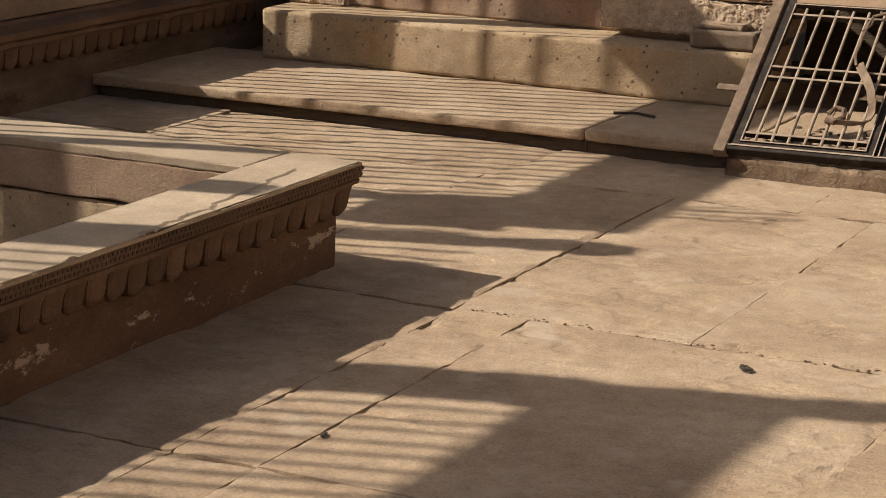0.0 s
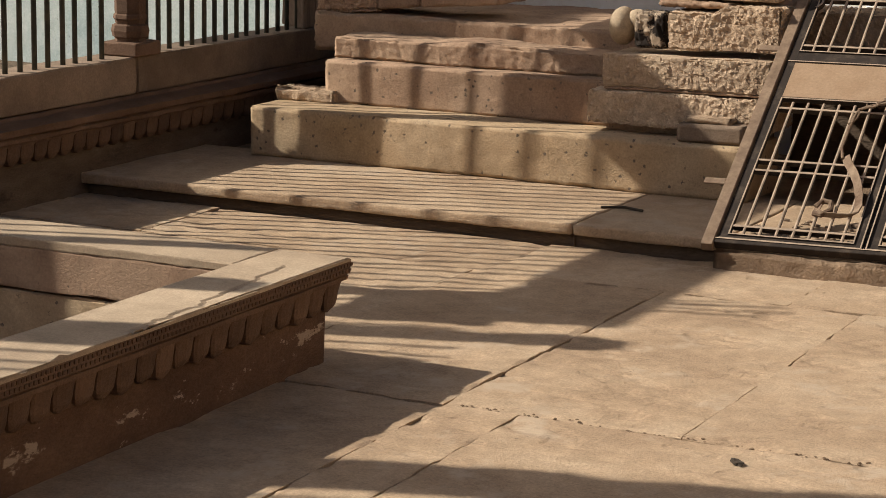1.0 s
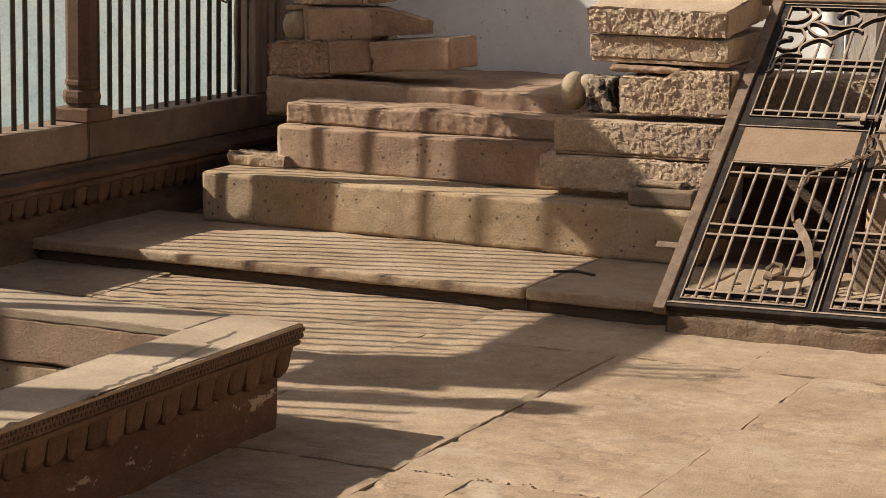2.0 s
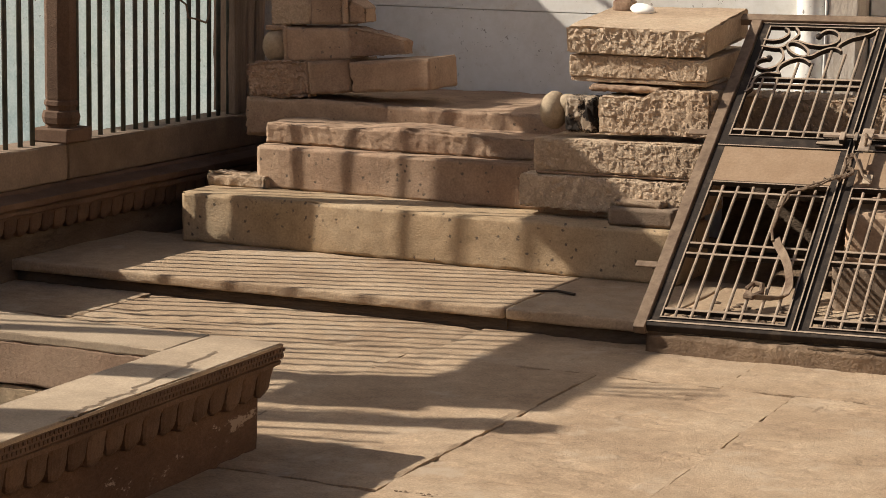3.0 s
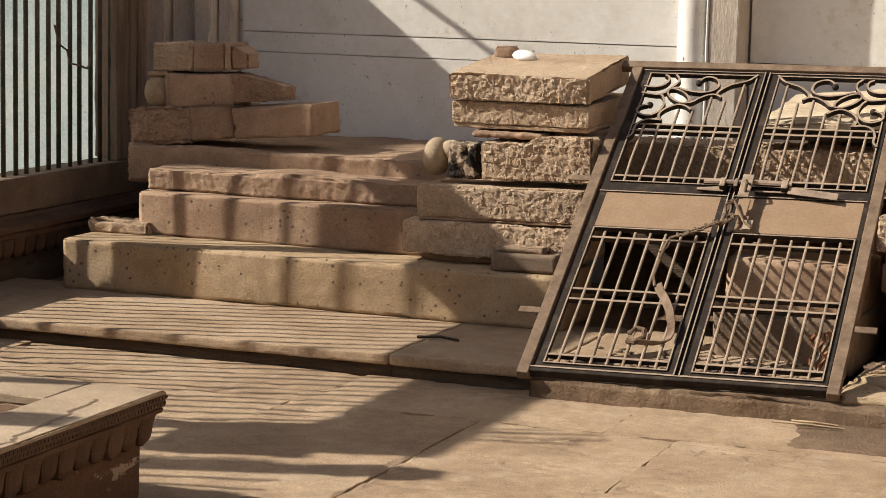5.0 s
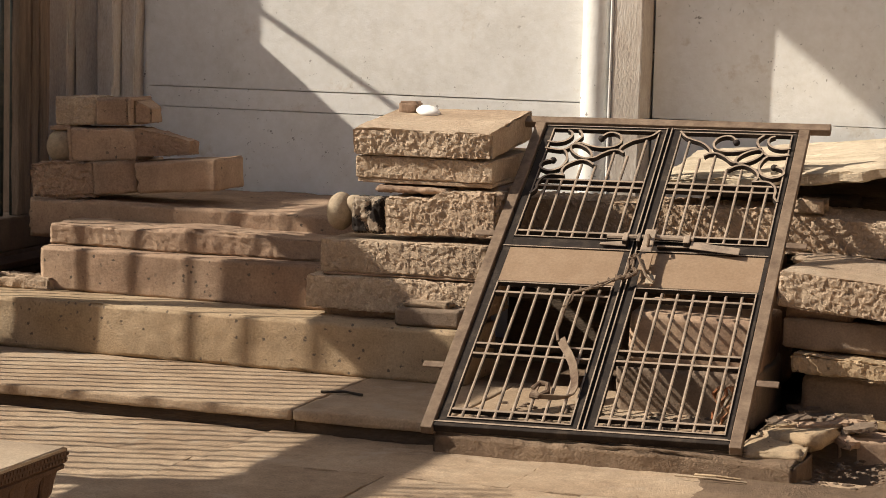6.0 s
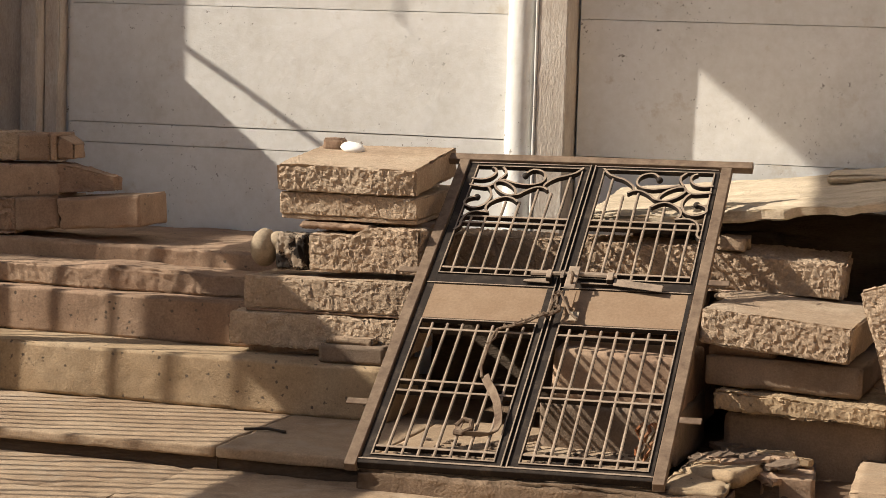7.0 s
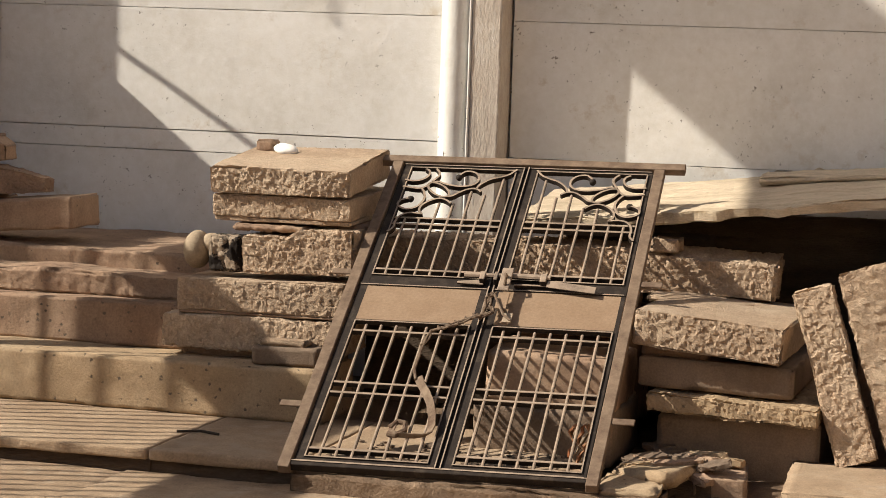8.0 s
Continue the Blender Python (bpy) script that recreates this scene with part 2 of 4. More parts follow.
def stone_at(name, x0, x1, y0, y1, z0, z1, material, label, category="stone block", group="", yaw=0.0, ry=0.0, rx=0.0, seed=0, **kw):
    """A stone block with its lower front corner at x0, y0, z0."""
    return solid(name, stone(x1 - x0, y1 - y0, z1 - z0, seed, **kw), material, pose(x0, y0, z0, rx, ry, yaw), label, category, group, smooth=kw.get("hewn", 0) < 0.0035)


def lathe(profile, seg=20):
    bm, rings = bmesh.new(), []
    for r, z in profile:
        rings.append([bm.verts.new((r * math.cos(2 * math.pi * i / seg), r * math.sin(2 * math.pi * i / seg), z)) for i in range(seg)])
    for a, b in zip(rings, rings[1:]):
        for i in range(seg):
            bm.faces.new((a[i], a[(i + 1) % seg], b[(i + 1) % seg], b[i]))
    bm.faces.new(rings[0][::-1])
    bm.faces.new(rings[-1])
    return bm


def extrude_profile(profile, y0, y1, steps, wobble=0.0, seed=0):
    """A moulding: points (x, z) of its outline, drawn from y0 to y1."""
    bm, rings = bmesh.new(), []
    for s in range(steps + 1):
        y = y0 + (y1 - y0) * s / steps
        ring = []
        for i, (x, z) in enumerate(profile):
            q = Vector((x * 6 + seed, y * 9, z * 9 + i))
            ring.append(bm.verts.new((x + wobble * noise.noise(q), y, z + wobble * noise.noise(q + Vector((7, 7, 7))))))
        rings.append(ring)
    for a, b in zip(rings, rings[1:]):
        for i in range(len(profile)):
            j = (i + 1) % len(profile)
            bm.faces.new((a[i], a[j], b[j], b[i]))
    bm.faces.new(rings[0][::-1])
    bm.faces.new(rings[-1])
    return bm


def rod(points, radius, seg=8):
    """A round bar through the points."""
    bm, rings, up = bmesh.new(), [], Vector((0.13, 0.2, 0.97))
    pts = [Vector(p) for p in points]
    for i, p in enumerate(pts):
        d = (pts[min(i + 1, len(pts) - 1)] - pts[max(i - 1, 0)]).normalized()
        a = d.cross(up if abs(d.dot(up)) < 0.95 else Vector((1, 0, 0))).normalized()
        b = d.cross(a)
        rings.append([bm.verts.new(p + radius * (math.cos(2 * math.pi * k / seg) * a + math.sin(2 * math.pi * k / seg) * b)) for k in range(seg)])
    for a, b in zip(rings, rings[1:]):
        for k in range(seg):
            bm.faces.new((a[k], a[(k + 1) % seg], b[(k + 1) % seg], b[k]))
    bm.faces.new(rings[0][::-1])
    bm.faces.new(rings[-1])
    return bm


def strip(points, width, thick, across):
    """A flat bar bent through the points; across: the direction of its width."""
    bm, rings, w = bmesh.new(), [], Vector(across).normalized() * width / 2
    pts = [Vector(p) for p in points]
    for i, p in enumerate(pts):
        d = (pts[min(i + 1, len(pts) - 1)] - pts[max(i - 1, 0)]).normalized()
        nn = d.cross(w).normalized() * thick / 2
        rings.append([bm.verts.new(p + s * w + q * nn) for s, q in ((-1, -1), (1, -1), (1, 1), (-1, 1))])
    for a, b in zip(rings, rings[1:]):
        for k in range(4):
            bm.faces.new((a[k], a[(k + 1) % 4], b[(k + 1) % 4], b[k]))
    bm.faces.new(rings[0][::-1])
    bm.faces.new(rings[-1])
    return bm


# ---- ground, walls ----
WALL_Y, FENCE_X = 9.95, -5.5
ground = solid("ground", box(-150, 150, -150, 150, -1.2, -0.7), SOIL, pose(0, 0, 0), "dry sandy ground running out to the distance", "ground", kind="structure")

# back wall in lime-washed courses with open joints between them
wall_north = thing("wall_north", pose(0, WALL_Y, 0), "white lime-washed back wall with cracked joints and worn plaster", "wall", kind="structure")
part("wall_core", box(-5.05, -2.66, 0.03, 0.5, -0.1, 4.6), WHITE, wall_north)
for i, (z0, z1, off, left) in enumerate(((-0.05, 1.0515, 0.0, -5.02), (1.0555, 1.150, 0.001, -5.02), (1.1545, 1.7215, -0.001, -5.02), (1.7245, 3.1, 0.0, -5.02), (3.103, 4.6, 0.0, -5.02))):
    part("plaster_course", stone(2.27, 0.06, z1 - z0, 60 + i, cell=0.035, rough=0.0007, chip=0.0003), WHITE, wall_north).location = (left, off, z0)

# the pilaster and the recessed wall beyond it
wall_east = thing("wall_recess", pose(0, WALL_Y + 0.11, 0), "white lime-washed recessed wall with fine cracks", "wall", kind="structure")
part("wall_core", box(-2.62, 6.0, 0.06, 0.5, -0.1, 4.6), WHITE, wall_east)
for i, (z0, z1) in enumerate(((-0.05, 1.0865), (1.0895, 1.71), (1.7125, 3.2), (3.203, 4.6))):
    part("plaster_course", stone(5.6, 0.06, z1 - z0, 80 + i, cell=0.04, rough=0.0007, chip=0.0003), WHITE, wall_east).location = (-2.506, 0, z0)

pilaster = thing("pilaster", pose(-2.677, WALL_Y, 0), "white and brown moulded plaster pilaster on the back wall", "pilaster", kind="structure")
prof = [(-0.135, 0.14), (-0.135, -0.02)] + [(-0.06 + 0.062 * math.sin(a), -0.03 - 0.055 * math.cos(a)) for a in [radians(d) for d in range(-80, 81, 20)]] + [(0.006, -0.03), (0.01, -0.08), (0.02, -0.08), (0.02, 0.14)]
bm = extrude_profile(prof, 0, 4.6, 60, 0.003)
bmesh.ops.transform(bm, matrix=Matrix(((1, 0, 0, 0), (0, 0, 1, 0), (0, 1, 0, 0), (0, 0, 0, 1))), verts=bm.verts)
part("moulding", bm, WHITE, pilaster, "white rounded moulding", True)
part("jamb", stone(0.135, 0.22, 4.6, 71, cell=0.045, rough=0.003, chip=0.005), TAUPE, pilaster, "bare taupe stone jamb").location = (0.023, -0.075, 0)

jamb_west = thing("stone_jamb", pose(-5.52, WALL_Y, 0), "weathered grey-brown moulded stone door jamb", "jamb", kind="structure")
for i, (x0, x1, d) in enumerate(((0.0, 0.16, 0.16), (0.165, 0.3, 0.1), (0.305, 0.395, 0.14), (0.4, 0.475, 0.07))):
    part("jamb_strip", stone(x1 - x0, 0.3, 4.6, 90 + i, cell=0.05, rough=0.005, chip=0.01), TAUPE, jamb_west).location = (x0, -d, 0)

# two tall blocks, added out of sight, that shade the end of the steps
solid("neighbour_tower", box(-16.5, -15.5, 5.37, 5.95, -0.7, 9.77), DULL, pose(0, 0, 0), "unseen tall block added to shade the end of the steps", "tower", kind="structure")
solid("neighbour_stair_tower", box(-16.5, -15.5, 5.952, 6.62, -0.7, 9.97), DULL, pose(0, 0, 0), "second unseen tall block added to shade the wall foot", "tower", kind="structure")

# walls added out of sight to close the court and bounce warm light
solid("wall_south", box(-5.0, 7.0, -12.4, -12.0, -0.7, 3.0), BLOCK, pose(0, 0, 0), "unseen plain sandstone wall added to close the court", "wall", kind="structure")
solid("wall_side", box(6.0, 6.4, -12.0, 10.5, -0.7, 4.5), YELLOW, pose(0, 0, 0), "unseen plain side wall added to bounce warm light into the court", "wall", kind="structure")

solid("wall_beyond", stone(12.0, 0.3, 5.0, 33, cell=0.16, rough=0.01, chip=0.0), BLUEWASH, pose(-17.3, 10.75, 0), "pale blue-white washed wall beyond the railing", "wall", kind="structure", smooth=True)
solid("ground_beyond", stone(8.0, 16.0, 0.2, 34, cell=0.25, rough=0.02), SOIL, pose(-13.7, -5.5, -0.08), "dusty ground beyond the railing", "ground", kind="structure")

# ---- parapet of the sunken court: red sandstone with a carved cornice ----
TOP = 0.32
parapet = thing("parapet_wall", pose(-3.137, 5.595, 0), "low red sandstone parapet with carved lotus cornice and worn top", "parapet", kind="structure")
core = part("wall_body", stone(0.15, 4.6, 0.2, 11, cell=0.04, rough=0.004, chip=0.008), RED_WALL, parapet, "stained red wall face with flaking whitewash")
core.location = (-0.15, -4.6, -0.03)
part("return_wall", stone(2.1, 0.19, 0.2, 12, cell=0.05, rough=0.004), RED, parapet).location = (-2.3, -0.2, -0.031)
# cornice outline, from the fillet to the coping
outline = [(-0.17, 0.165), (0.02, 0.165), (0.03, 0.19), (0.05, 0.246), (0.07, 0.252), (0.072, 0.264), (0.064, 0.268), (0.078, 0.273), (0.079, 0.312), (0.0785, TOP - 0.006), (-0.16, TOP - 0.006)]
part("cornice", extrude_profile(outline, -4.6, 0.004, 190, 0.003, 3), RED, parapet, "carved red sandstone cornice with beaded edge")
bm = stone(0.244, 4.6, 0.014, 14, cell=0.0095, rough=0.002, chip=0.014)
for v in bm.verts:
    # a jagged crack wandering to the outer edge
    for y0, y1, x0, x1 in ((3.5, 4.4, 0.235, 0.15), (2.1, 2.9, 0.24, 0.185)):
        f = (v.co.y - y0) / (y1 - y0)
        if v.co.z > 0.009 and 0 < f < 1 and abs(v.co.x - x0 - (x1 - x0) * f - 0.03 * noise.noise(Vector((v.co.y * 9, 0, 3))) - 0.012 * noise.noise(Vector((v.co.y * 33, 0, 3)))) < 0.0056:
            v.co.z -= 0.005
part("coping", bm, COPING, parapet, "worn buff coping slab", False).location = (-0.162, -4.6, TOP - 0.014)
part("coping", stone(2.2, 0.25, 0.03, 15, cell=0.025, rough=0.002, chip=0.004), COPING, parapet, "worn buff coping slab", False).location = (-2.364, -0.245, TOP - 0.031)
part("return_wall", stone(2.2, 0.2, 0.127, 16, cell=0.04, rough=0.003, chip=0.003), BLOCK, parapet, "bare stone inner face").location = (-2.364, -0.243, 0.164)
part("inner_wall", stone(2.3, 0.2, 0.8, 17, cell=0.05, rough=0.008), YELLOW, parapet, "buff lower inner face").location = (-2.4, -0.238, -0.645)
part("inner_wall", stone(0.09, 4.4, 0.62, 19, cell=0.06, rough=0.006), YELLOW, parapet).location = (-0.15, -4.6, -0.66)


def petal_mesh(w, h, d):
    """A hanging lotus petal: a flat tongue with a rounded foot and a slight swell."""
    bm, rows = bmesh.new(), []
    for i in range(9):
        f = i / 8
        half = w / 2 * (0.97 if f < 0.45 else 0.97 * math.sqrt(max(0.02, 1 - ((f - 0.45) / 0.56) ** 2.4)))
        out = d * (1 - 0.2 * f) - 0.012 * max(0.0, f - 0.8) / 0.2
        rows.append([bm.verts.new((out - 0.008 * abs(s) ** 3, s * half, -h * f)) for s in (-1, -0.75, 0, 0.75, 1)] + [bm.verts.new((-0.03, s * half, -h * f)) for s in (1, -1)])
    for a, b in zip(rows, rows[1:]):
        for k in range(7):
            bm.faces.new((a[k], a[(k + 1) % 7], b[(k + 1) % 7], b[k]))
    bm.faces.new(rows[0][::-1])
    bm.faces.new(rows[-1])
    return finish(bm, "petal", False)


petals = petal_mesh(0.084, 0.1, 0.066)
for i in range(52):
    p = part("petal", petals, RED, parapet)
    p.location = (-0.008, -0.045 - 0.0865 * i, 0.257)
    p.scale = (0.95 + 0.08 * random.random(), 0.96 + 0.05 * random.random(), 0.9 + 0.16 * random.random())
bm = bmesh.new()
for i in range(240):
    for row in (0, 1):
        y = -0.002 - 0.0185 * i + 0.009 * row
        add_box(bm, 0.075, 0.0812, y - 0.0048, y + 0.0048, 0.278 + 0.016 * row, 0.2875 + 0.016 * row)
tagged(part("bead_row", bm, RED, parapet, "row of small carved beads"), kind="stuff")
solid("court_floor", stone(3.0, 5.6, 0.05, 18, cell=0.12, rough=0.006), RED, pose(-6.3, -0.3, -0.68), "dusty sunken court floor", "floor", kind="structure")

# ---- plinth along the steps ----
plinth = thing("plinth", pose(0, 7.57, 0), "low worn sandstone plinth below the steps", "plinth", kind="structure")
for x0, x1, y1, s in ((-5.42, -3.21, 0.95, 1), (-3.204, -2.63, 0.95, 2), (-2.625, -1.62, 0.9, 5)):
    sl = part("slab", stone(x1 - x0, y1, 0.042, s, cell=0.014, rough=0.003, chip=0.005, big=0.002), PAVING, plinth, "", True)
    sl.location = (x0, 0 if s < 5 else 0.07, 0.047)
# under-course: shade below the slab overhang is put into its dark colour
part("under_course", stone(3.75, 0.85, 0.09, 3, cell=0.04, rough=0.006), SHADEDARK, plinth, "recessed under-course, coloured dark for the overhang shade", True).location = (-5.4, 0.035, -0.04)
part("front_slab", stone(1.3, 0.3, 0.102, 4, cell=0.014, rough=0.014, chip=0.03, big=0.014), EARTH, plinth, "chipped dark brown slab under the gate", True).location = (-2.63, -0.075, -0.035)
part("joint", box(-3.2095, -3.2045, 0.02, 0.9, 0.0, 0.05), SHADEDARK, plinth, "dark open joint")

solid("ground_fill", box(-5.4, -1.99, 8.46, 9.94, -0.1, 0.045), EARTH, pose(0, 0, 0), "dark earth under the steps and stones", "ground", kind="structure")
solid("ground_fill", box(-1.988, 6.0, 8.83, 9.94, -0.12, -0.03), SOIL, pose(0, 0, 0), "dark earth under the stones", "ground", kind="structure")
solid("ground_fill", box(0.6, 6.0, 7.61, 8.828, -0.12, -0.03), SOIL, pose(0, 0, 0), "dark earth beside the stones", "ground", kind="structure")

# ---- the steps ----
STEP = "steps to the wall"
stone_at("stone_step", -5.08, -2.8, 8.37, 8.75, 0.089, 0.303, YELLOW, "long buff sandstone step block with a worn top", "step", STEP, yaw=-0.8, seed=31, cell=0.014, rough=0.005, chip=0.011)
stone_at("stone_step", -4.87, -3.3, 8.66, 9.05, 0.3, 0.492, BLOCK, "brown sandstone step block, pitted front", "step", STEP, yaw=-1.5, seed=32, cell=0.013, rough=0.005, chip=0.016)
stone_at("stone_step", -4.87, -3.3, 8.74, 9.08, 0.492, 0.588, BLOCK, "thin rough-edged sandstone step slab", "step", STEP, yaw=-0.8, seed=33, cell=0.009, rough=0.01, hewn=0.0024, chip=0.026, faces="y", big=0.012)
stone_at("stone_step", -5.13, -3.2, 9.02, 9.94, 0.49, 0.664, BLOCK, "broad sandstone landing slab against the wall", "step", STEP, seed=34, cell=0.014, rough=0.008, chip=0.018, hewn=0.0028, faces="y", big=0.008)
stone_at("step_footing", -4.95, -3.2, 9.06, 9.9, 0.05, 0.5, BLOCK, "rubble footing below the landing", "footing", seed=35, cell=0.08, rough=0.02)
stone_at("rubble_stone", -5.1, -4.8, 8.62, 8.82, 0.3, 0.355, HEWN, "broken wedge of stone on the step", "rubble", seed=36, cell=0.01, rough=0.02, hewn=0.0024, chip=0.025)

# ---- pile on the landing ----
PILE = "stacked carved stones"
cracked = thing("stone_beam", pose(-5.14, 9.06, 0.662, 0, -4.6, 0), "long sandstone beam, cracked through and broken at one end", "stone block", PILE)
bm = stone(0.32, 0.3, 0.15, 41, cell=0.0075, rough=0.012, chip=0.03, hewn=0.0065, big=0.016)
part("broken_end", bm, BLOCK, cracked, "rough broken end")
part("beam_piece", stone(0.212, 0.3, 0.148, 46, cell=0.012, rough=0.006, chip=0.01, hewn=0.0012), BLOCK, cracked, "", True).location = (0.318, 0.002, 0)
bm = stone(0.395, 0.3, 0.14, 47, cell=0.012, rough=0.005, chip=0.01)
for v in bm.verts:
    # the crack runs slanting and jagged
    if v.co.x < 0.1:
        v.co.x += (0.1 - v.co.x) / 0.1 * (0.014 * noise.noise(Vector((v.co.z * 30, 0, 4))) - 0.07 * (v.co.z - 0.07))
part("beam_piece", bm, BLOCK, cracked, "", True).location = (0.534, 0, 0)
finial = thing("finial_stone", pose(-5.08, 9.1, 0.812, 0, -4.6, 0), "buff carved finial stone with a round end and a broken tip", "finial", PILE)
bm = lathe([(0.012, -0.084)] + [(0.082 * math.cos(a), 0.084 * math.sin(a)) for a in [radians(d) for d in range(-65, 66, 13)]] + [(0.012, 0.084)], 22)
part("ball", bm, CREAM, finial, "round turned end", True).matrix_basis = pose(0.05, 0.075, 0.078)
part("collar", stone(0.11, 0.17, 0.022, 142, cell=0.012, rough=0.005, chip=0.012), BLOCK, finial, "flat broken collar over the ball").location = (0.005, 0.02, 0.152)
part("shaft", stone(0.33, 0.2, 0.163, 42, cell=0.01, rough=0.006, chip=0.012, taper=0.12, hewn=0.0015), BLOCK, finial, "", True).location = (0.118, 0.0, 0.0)
part("fillet", stone(0.022, 0.204, 0.168, 143, cell=0.01, rough=0.002, chip=0.004), BLOCK, finial, "raised fillet at the end of the shaft", True).location = (0.108, -0.004, -0.002)
part("tip", stone(0.26, 0.18, 0.138, 43, cell=0.008, rough=0.01, chip=0.024, taper=0.52, hewn=0.0024, big=0.012), BLOCK, finial, "broken tapering tip").location = (0.436, 0.01, 0.012)
capital = thing("small_capital_stone", pose(-5.06, 9.13, 0.99, 0, -2.5, 0), "small squared stone with a moulded end", "stone block", PILE)
part("body", stone(0.205, 0.2, 0.125, 44, cell=0.0075, rough=0.006, chip=0.012, hewn=0.0042), HEWN, capital)
part("dressed_block", stone(0.165, 0.195, 0.12, 144, cell=0.012, rough=0.004, chip=0.01), BLOCK, capital, "smooth dressed middle", True).location = (0.203, 0.003, 0.001)
part("bead", stone(0.025, 0.2, 0.124, 145, cell=0.01, rough=0.002, chip=0.006), BLOCK, capital, "raised bead", True).location = (0.366, 0.0, 0)
part("moulded_end", stone(0.075, 0.18, 0.112, 45, cell=0.008, rough=0.008, chip=0.03, taper=0.38), BLOCK, capital, "moulded tapering end", True).location = (0.39, 0.01, 0.003)

# ---- pile beside the gate ----
STACK = "stacked rough blocks"
stone_at("stone_block", -3.55, -2.78, 8.5, 8.82, 0.337, 0.472, HEWN, "grey rough-picked sandstone block", "stone block", STACK, seed=51, cell=0.0075, rough=0.005, hewn=0.0036, chip=0.01)
stone_at("shim_stone", -3.48, -3.1, 8.56, 8.75, 0.302, 0.34, BLOCK, "thin flat stone packing a gap", "stone block", seed=52, cell=0.03)
stone_at("stone_block", -3.495, -2.78, 8.52, 8.84, 0.486, 0.618, HEWN, "long rough-picked sandstone block", "stone block", STACK, seed=53, ry=-0.6, cell=0.007, rough=0.004, hewn=0.0038, chip=0.008, faces="y")
stone_at("stone_slab", -3.49, -2.8, 8.526, 8.84, 0.474, 0.486, BLOCK, "thin dressed bed slab", "stone slab", STACK, seed=54, ry=-0.6, cell=0.03, chip=0.004)
stone_at("loose_brick", -3.116, -2.84, 8.39, 8.5, 0.303, 0.377, SHADEBEAM, "loose grey-brown stone brick on the step", "brick", seed=55, cell=0.012, rough=0.004, chip=0.01)
stone_at("stone_chip", -3.1, -2.9, 8.42, 8.5, 0.377, 0.402, HEWN, "pale flat chip of stone lying on the loose brick", "stone chip", seed=255, cell=0.012, rough=0.008, chip=0.012)
carved = thing("carved_stone_fragment", pose(-3.49, 8.58, 0.626), "broken carved stone with a smooth round end and dark carved band", "carved stone", STACK)
def lobe(r, squash):
    return lathe([(0.01, -r * squash)] + [(r * math.cos(a), r * squash * math.sin(a)) for a in [radians(d) for d in range(-78, 79, 12)]] + [(0.01, r * squash)], 22)


part("round_end", lobe(0.08, 0.7), CREAM, carved, "smooth cream rounded end", True).matrix_basis = pose(0.022, 0.09, 0.095, 0, 90, 0)
part("neck", lobe(0.05, 0.8), CREAM, carved, "rounded neck", True).matrix_basis = pose(0.09, 0.09, 0.125, 0, 20, 0)
part("fillet", lathe([(0.055, 0.0), (0.064, 0.006), (0.055, 0.014)], 22), CREAM, carved, "thin turned fillet", True).matrix_basis = pose(0.095, 0.085, 0.09, 0, 84, 0)
bm = stone(0.135, 0.16, 0.142, 156, cell=0.005, rough=0.008, hewn=0.002, chip=0.028, big=0.006)
for v in bm.verts:
    # undercut leaf carving in slanting ribs
    if v.co.y < 0.03:
        wave = math.sin(v.co.x * 95 + v.co.z * 52 + 2.2 * noise.noise(v.co * 24)) + 0.7 * noise.noise(v.co * 55)
        v.co.y += 0.012 * max(0.0, wave)
part("carved_band", bm, CARVED, carved, "dark weathered carved band", True).location = (0.1, 0.005, 0.018)
bm = stone(0.475, 0.3, 0.185, 56, cell=0.007, rough=0.008, hewn=0.0042, chip=0.02, big=0.012)
for v in bm.verts:
    # the top is broken lower at one end
    if v.co.z > 0.1 and v.co.x < 0.24:
        v.co.z -= 0.036 * min(1.0, (0.24 - v.co.x) / 0.05)
part("body", bm, HEWN, carved).location = (0.25, -0.01, 0.024)
stone_at("stone_slab", -3.3, -2.99, 8.63, 8.98, 0.812, 0.84, BLOCK, "thin broken stone slab", "stone slab", STACK, seed=57, cell=0.012, rough=0.006, chip=0.016, hewn=0.003)
stone_at("stone_slab", -2.985, -2.77, 8.74, 9.15, 0.812, 0.85, BLOCK, "flat packing slab between the stacked stones", "stone slab", STACK, seed=157, cell=0.02, rough=0.004, chip=0.01)
moulded = thing("moulded_stone", pose(-3.398, 8.65, 0.848, 1.8, 0, 0.5), "thick stone with a picked face above a dressed edge", "stone block", STACK)
part("picked_face", stone(0.592, 0.62, 0.092, 58, cell=0.0075, rough=0.004, hewn=0.0032, chip=0.006, faces="y"), HEWN, moulded).location = (0, 0, 0.018)
part("dressed_edge", stone(0.586, 0.61, 0.018, 258, cell=0.015, rough=0.003, chip=0.004), HEWN, moulded, "smooth dressed lower edge").location = (0.003, 0.006, 0)
stone_at("stone_block", -3.404, -2.812, 8.635, 9.235, 0.962, 1.072, HEWN, "rough-picked stone cap block, dusty top", "stone block", STACK, seed=59, yaw=0.5, rx=6.5, cell=0.0075, rough=0.007, hewn=0.0046, chip=0.02, faces="y", big=0.008)
bm = bmesh.new()
bmesh.ops.create_icosphere(bm, subdivisions=3, radius=0.05)
for v in bm.verts:
    v.co = Vector((v.co.x * 1.1, v.co.y * 0.8, max(v.co.z * 0.55, -0.012))) * (1 + 0.35 * noise.noise(v.co * 17))
solid("white_stone", bm, CHALK, pose(-3.235, 9.05, 1.128, 6), "small white marble lump on the cap block", "stone", smooth=True)
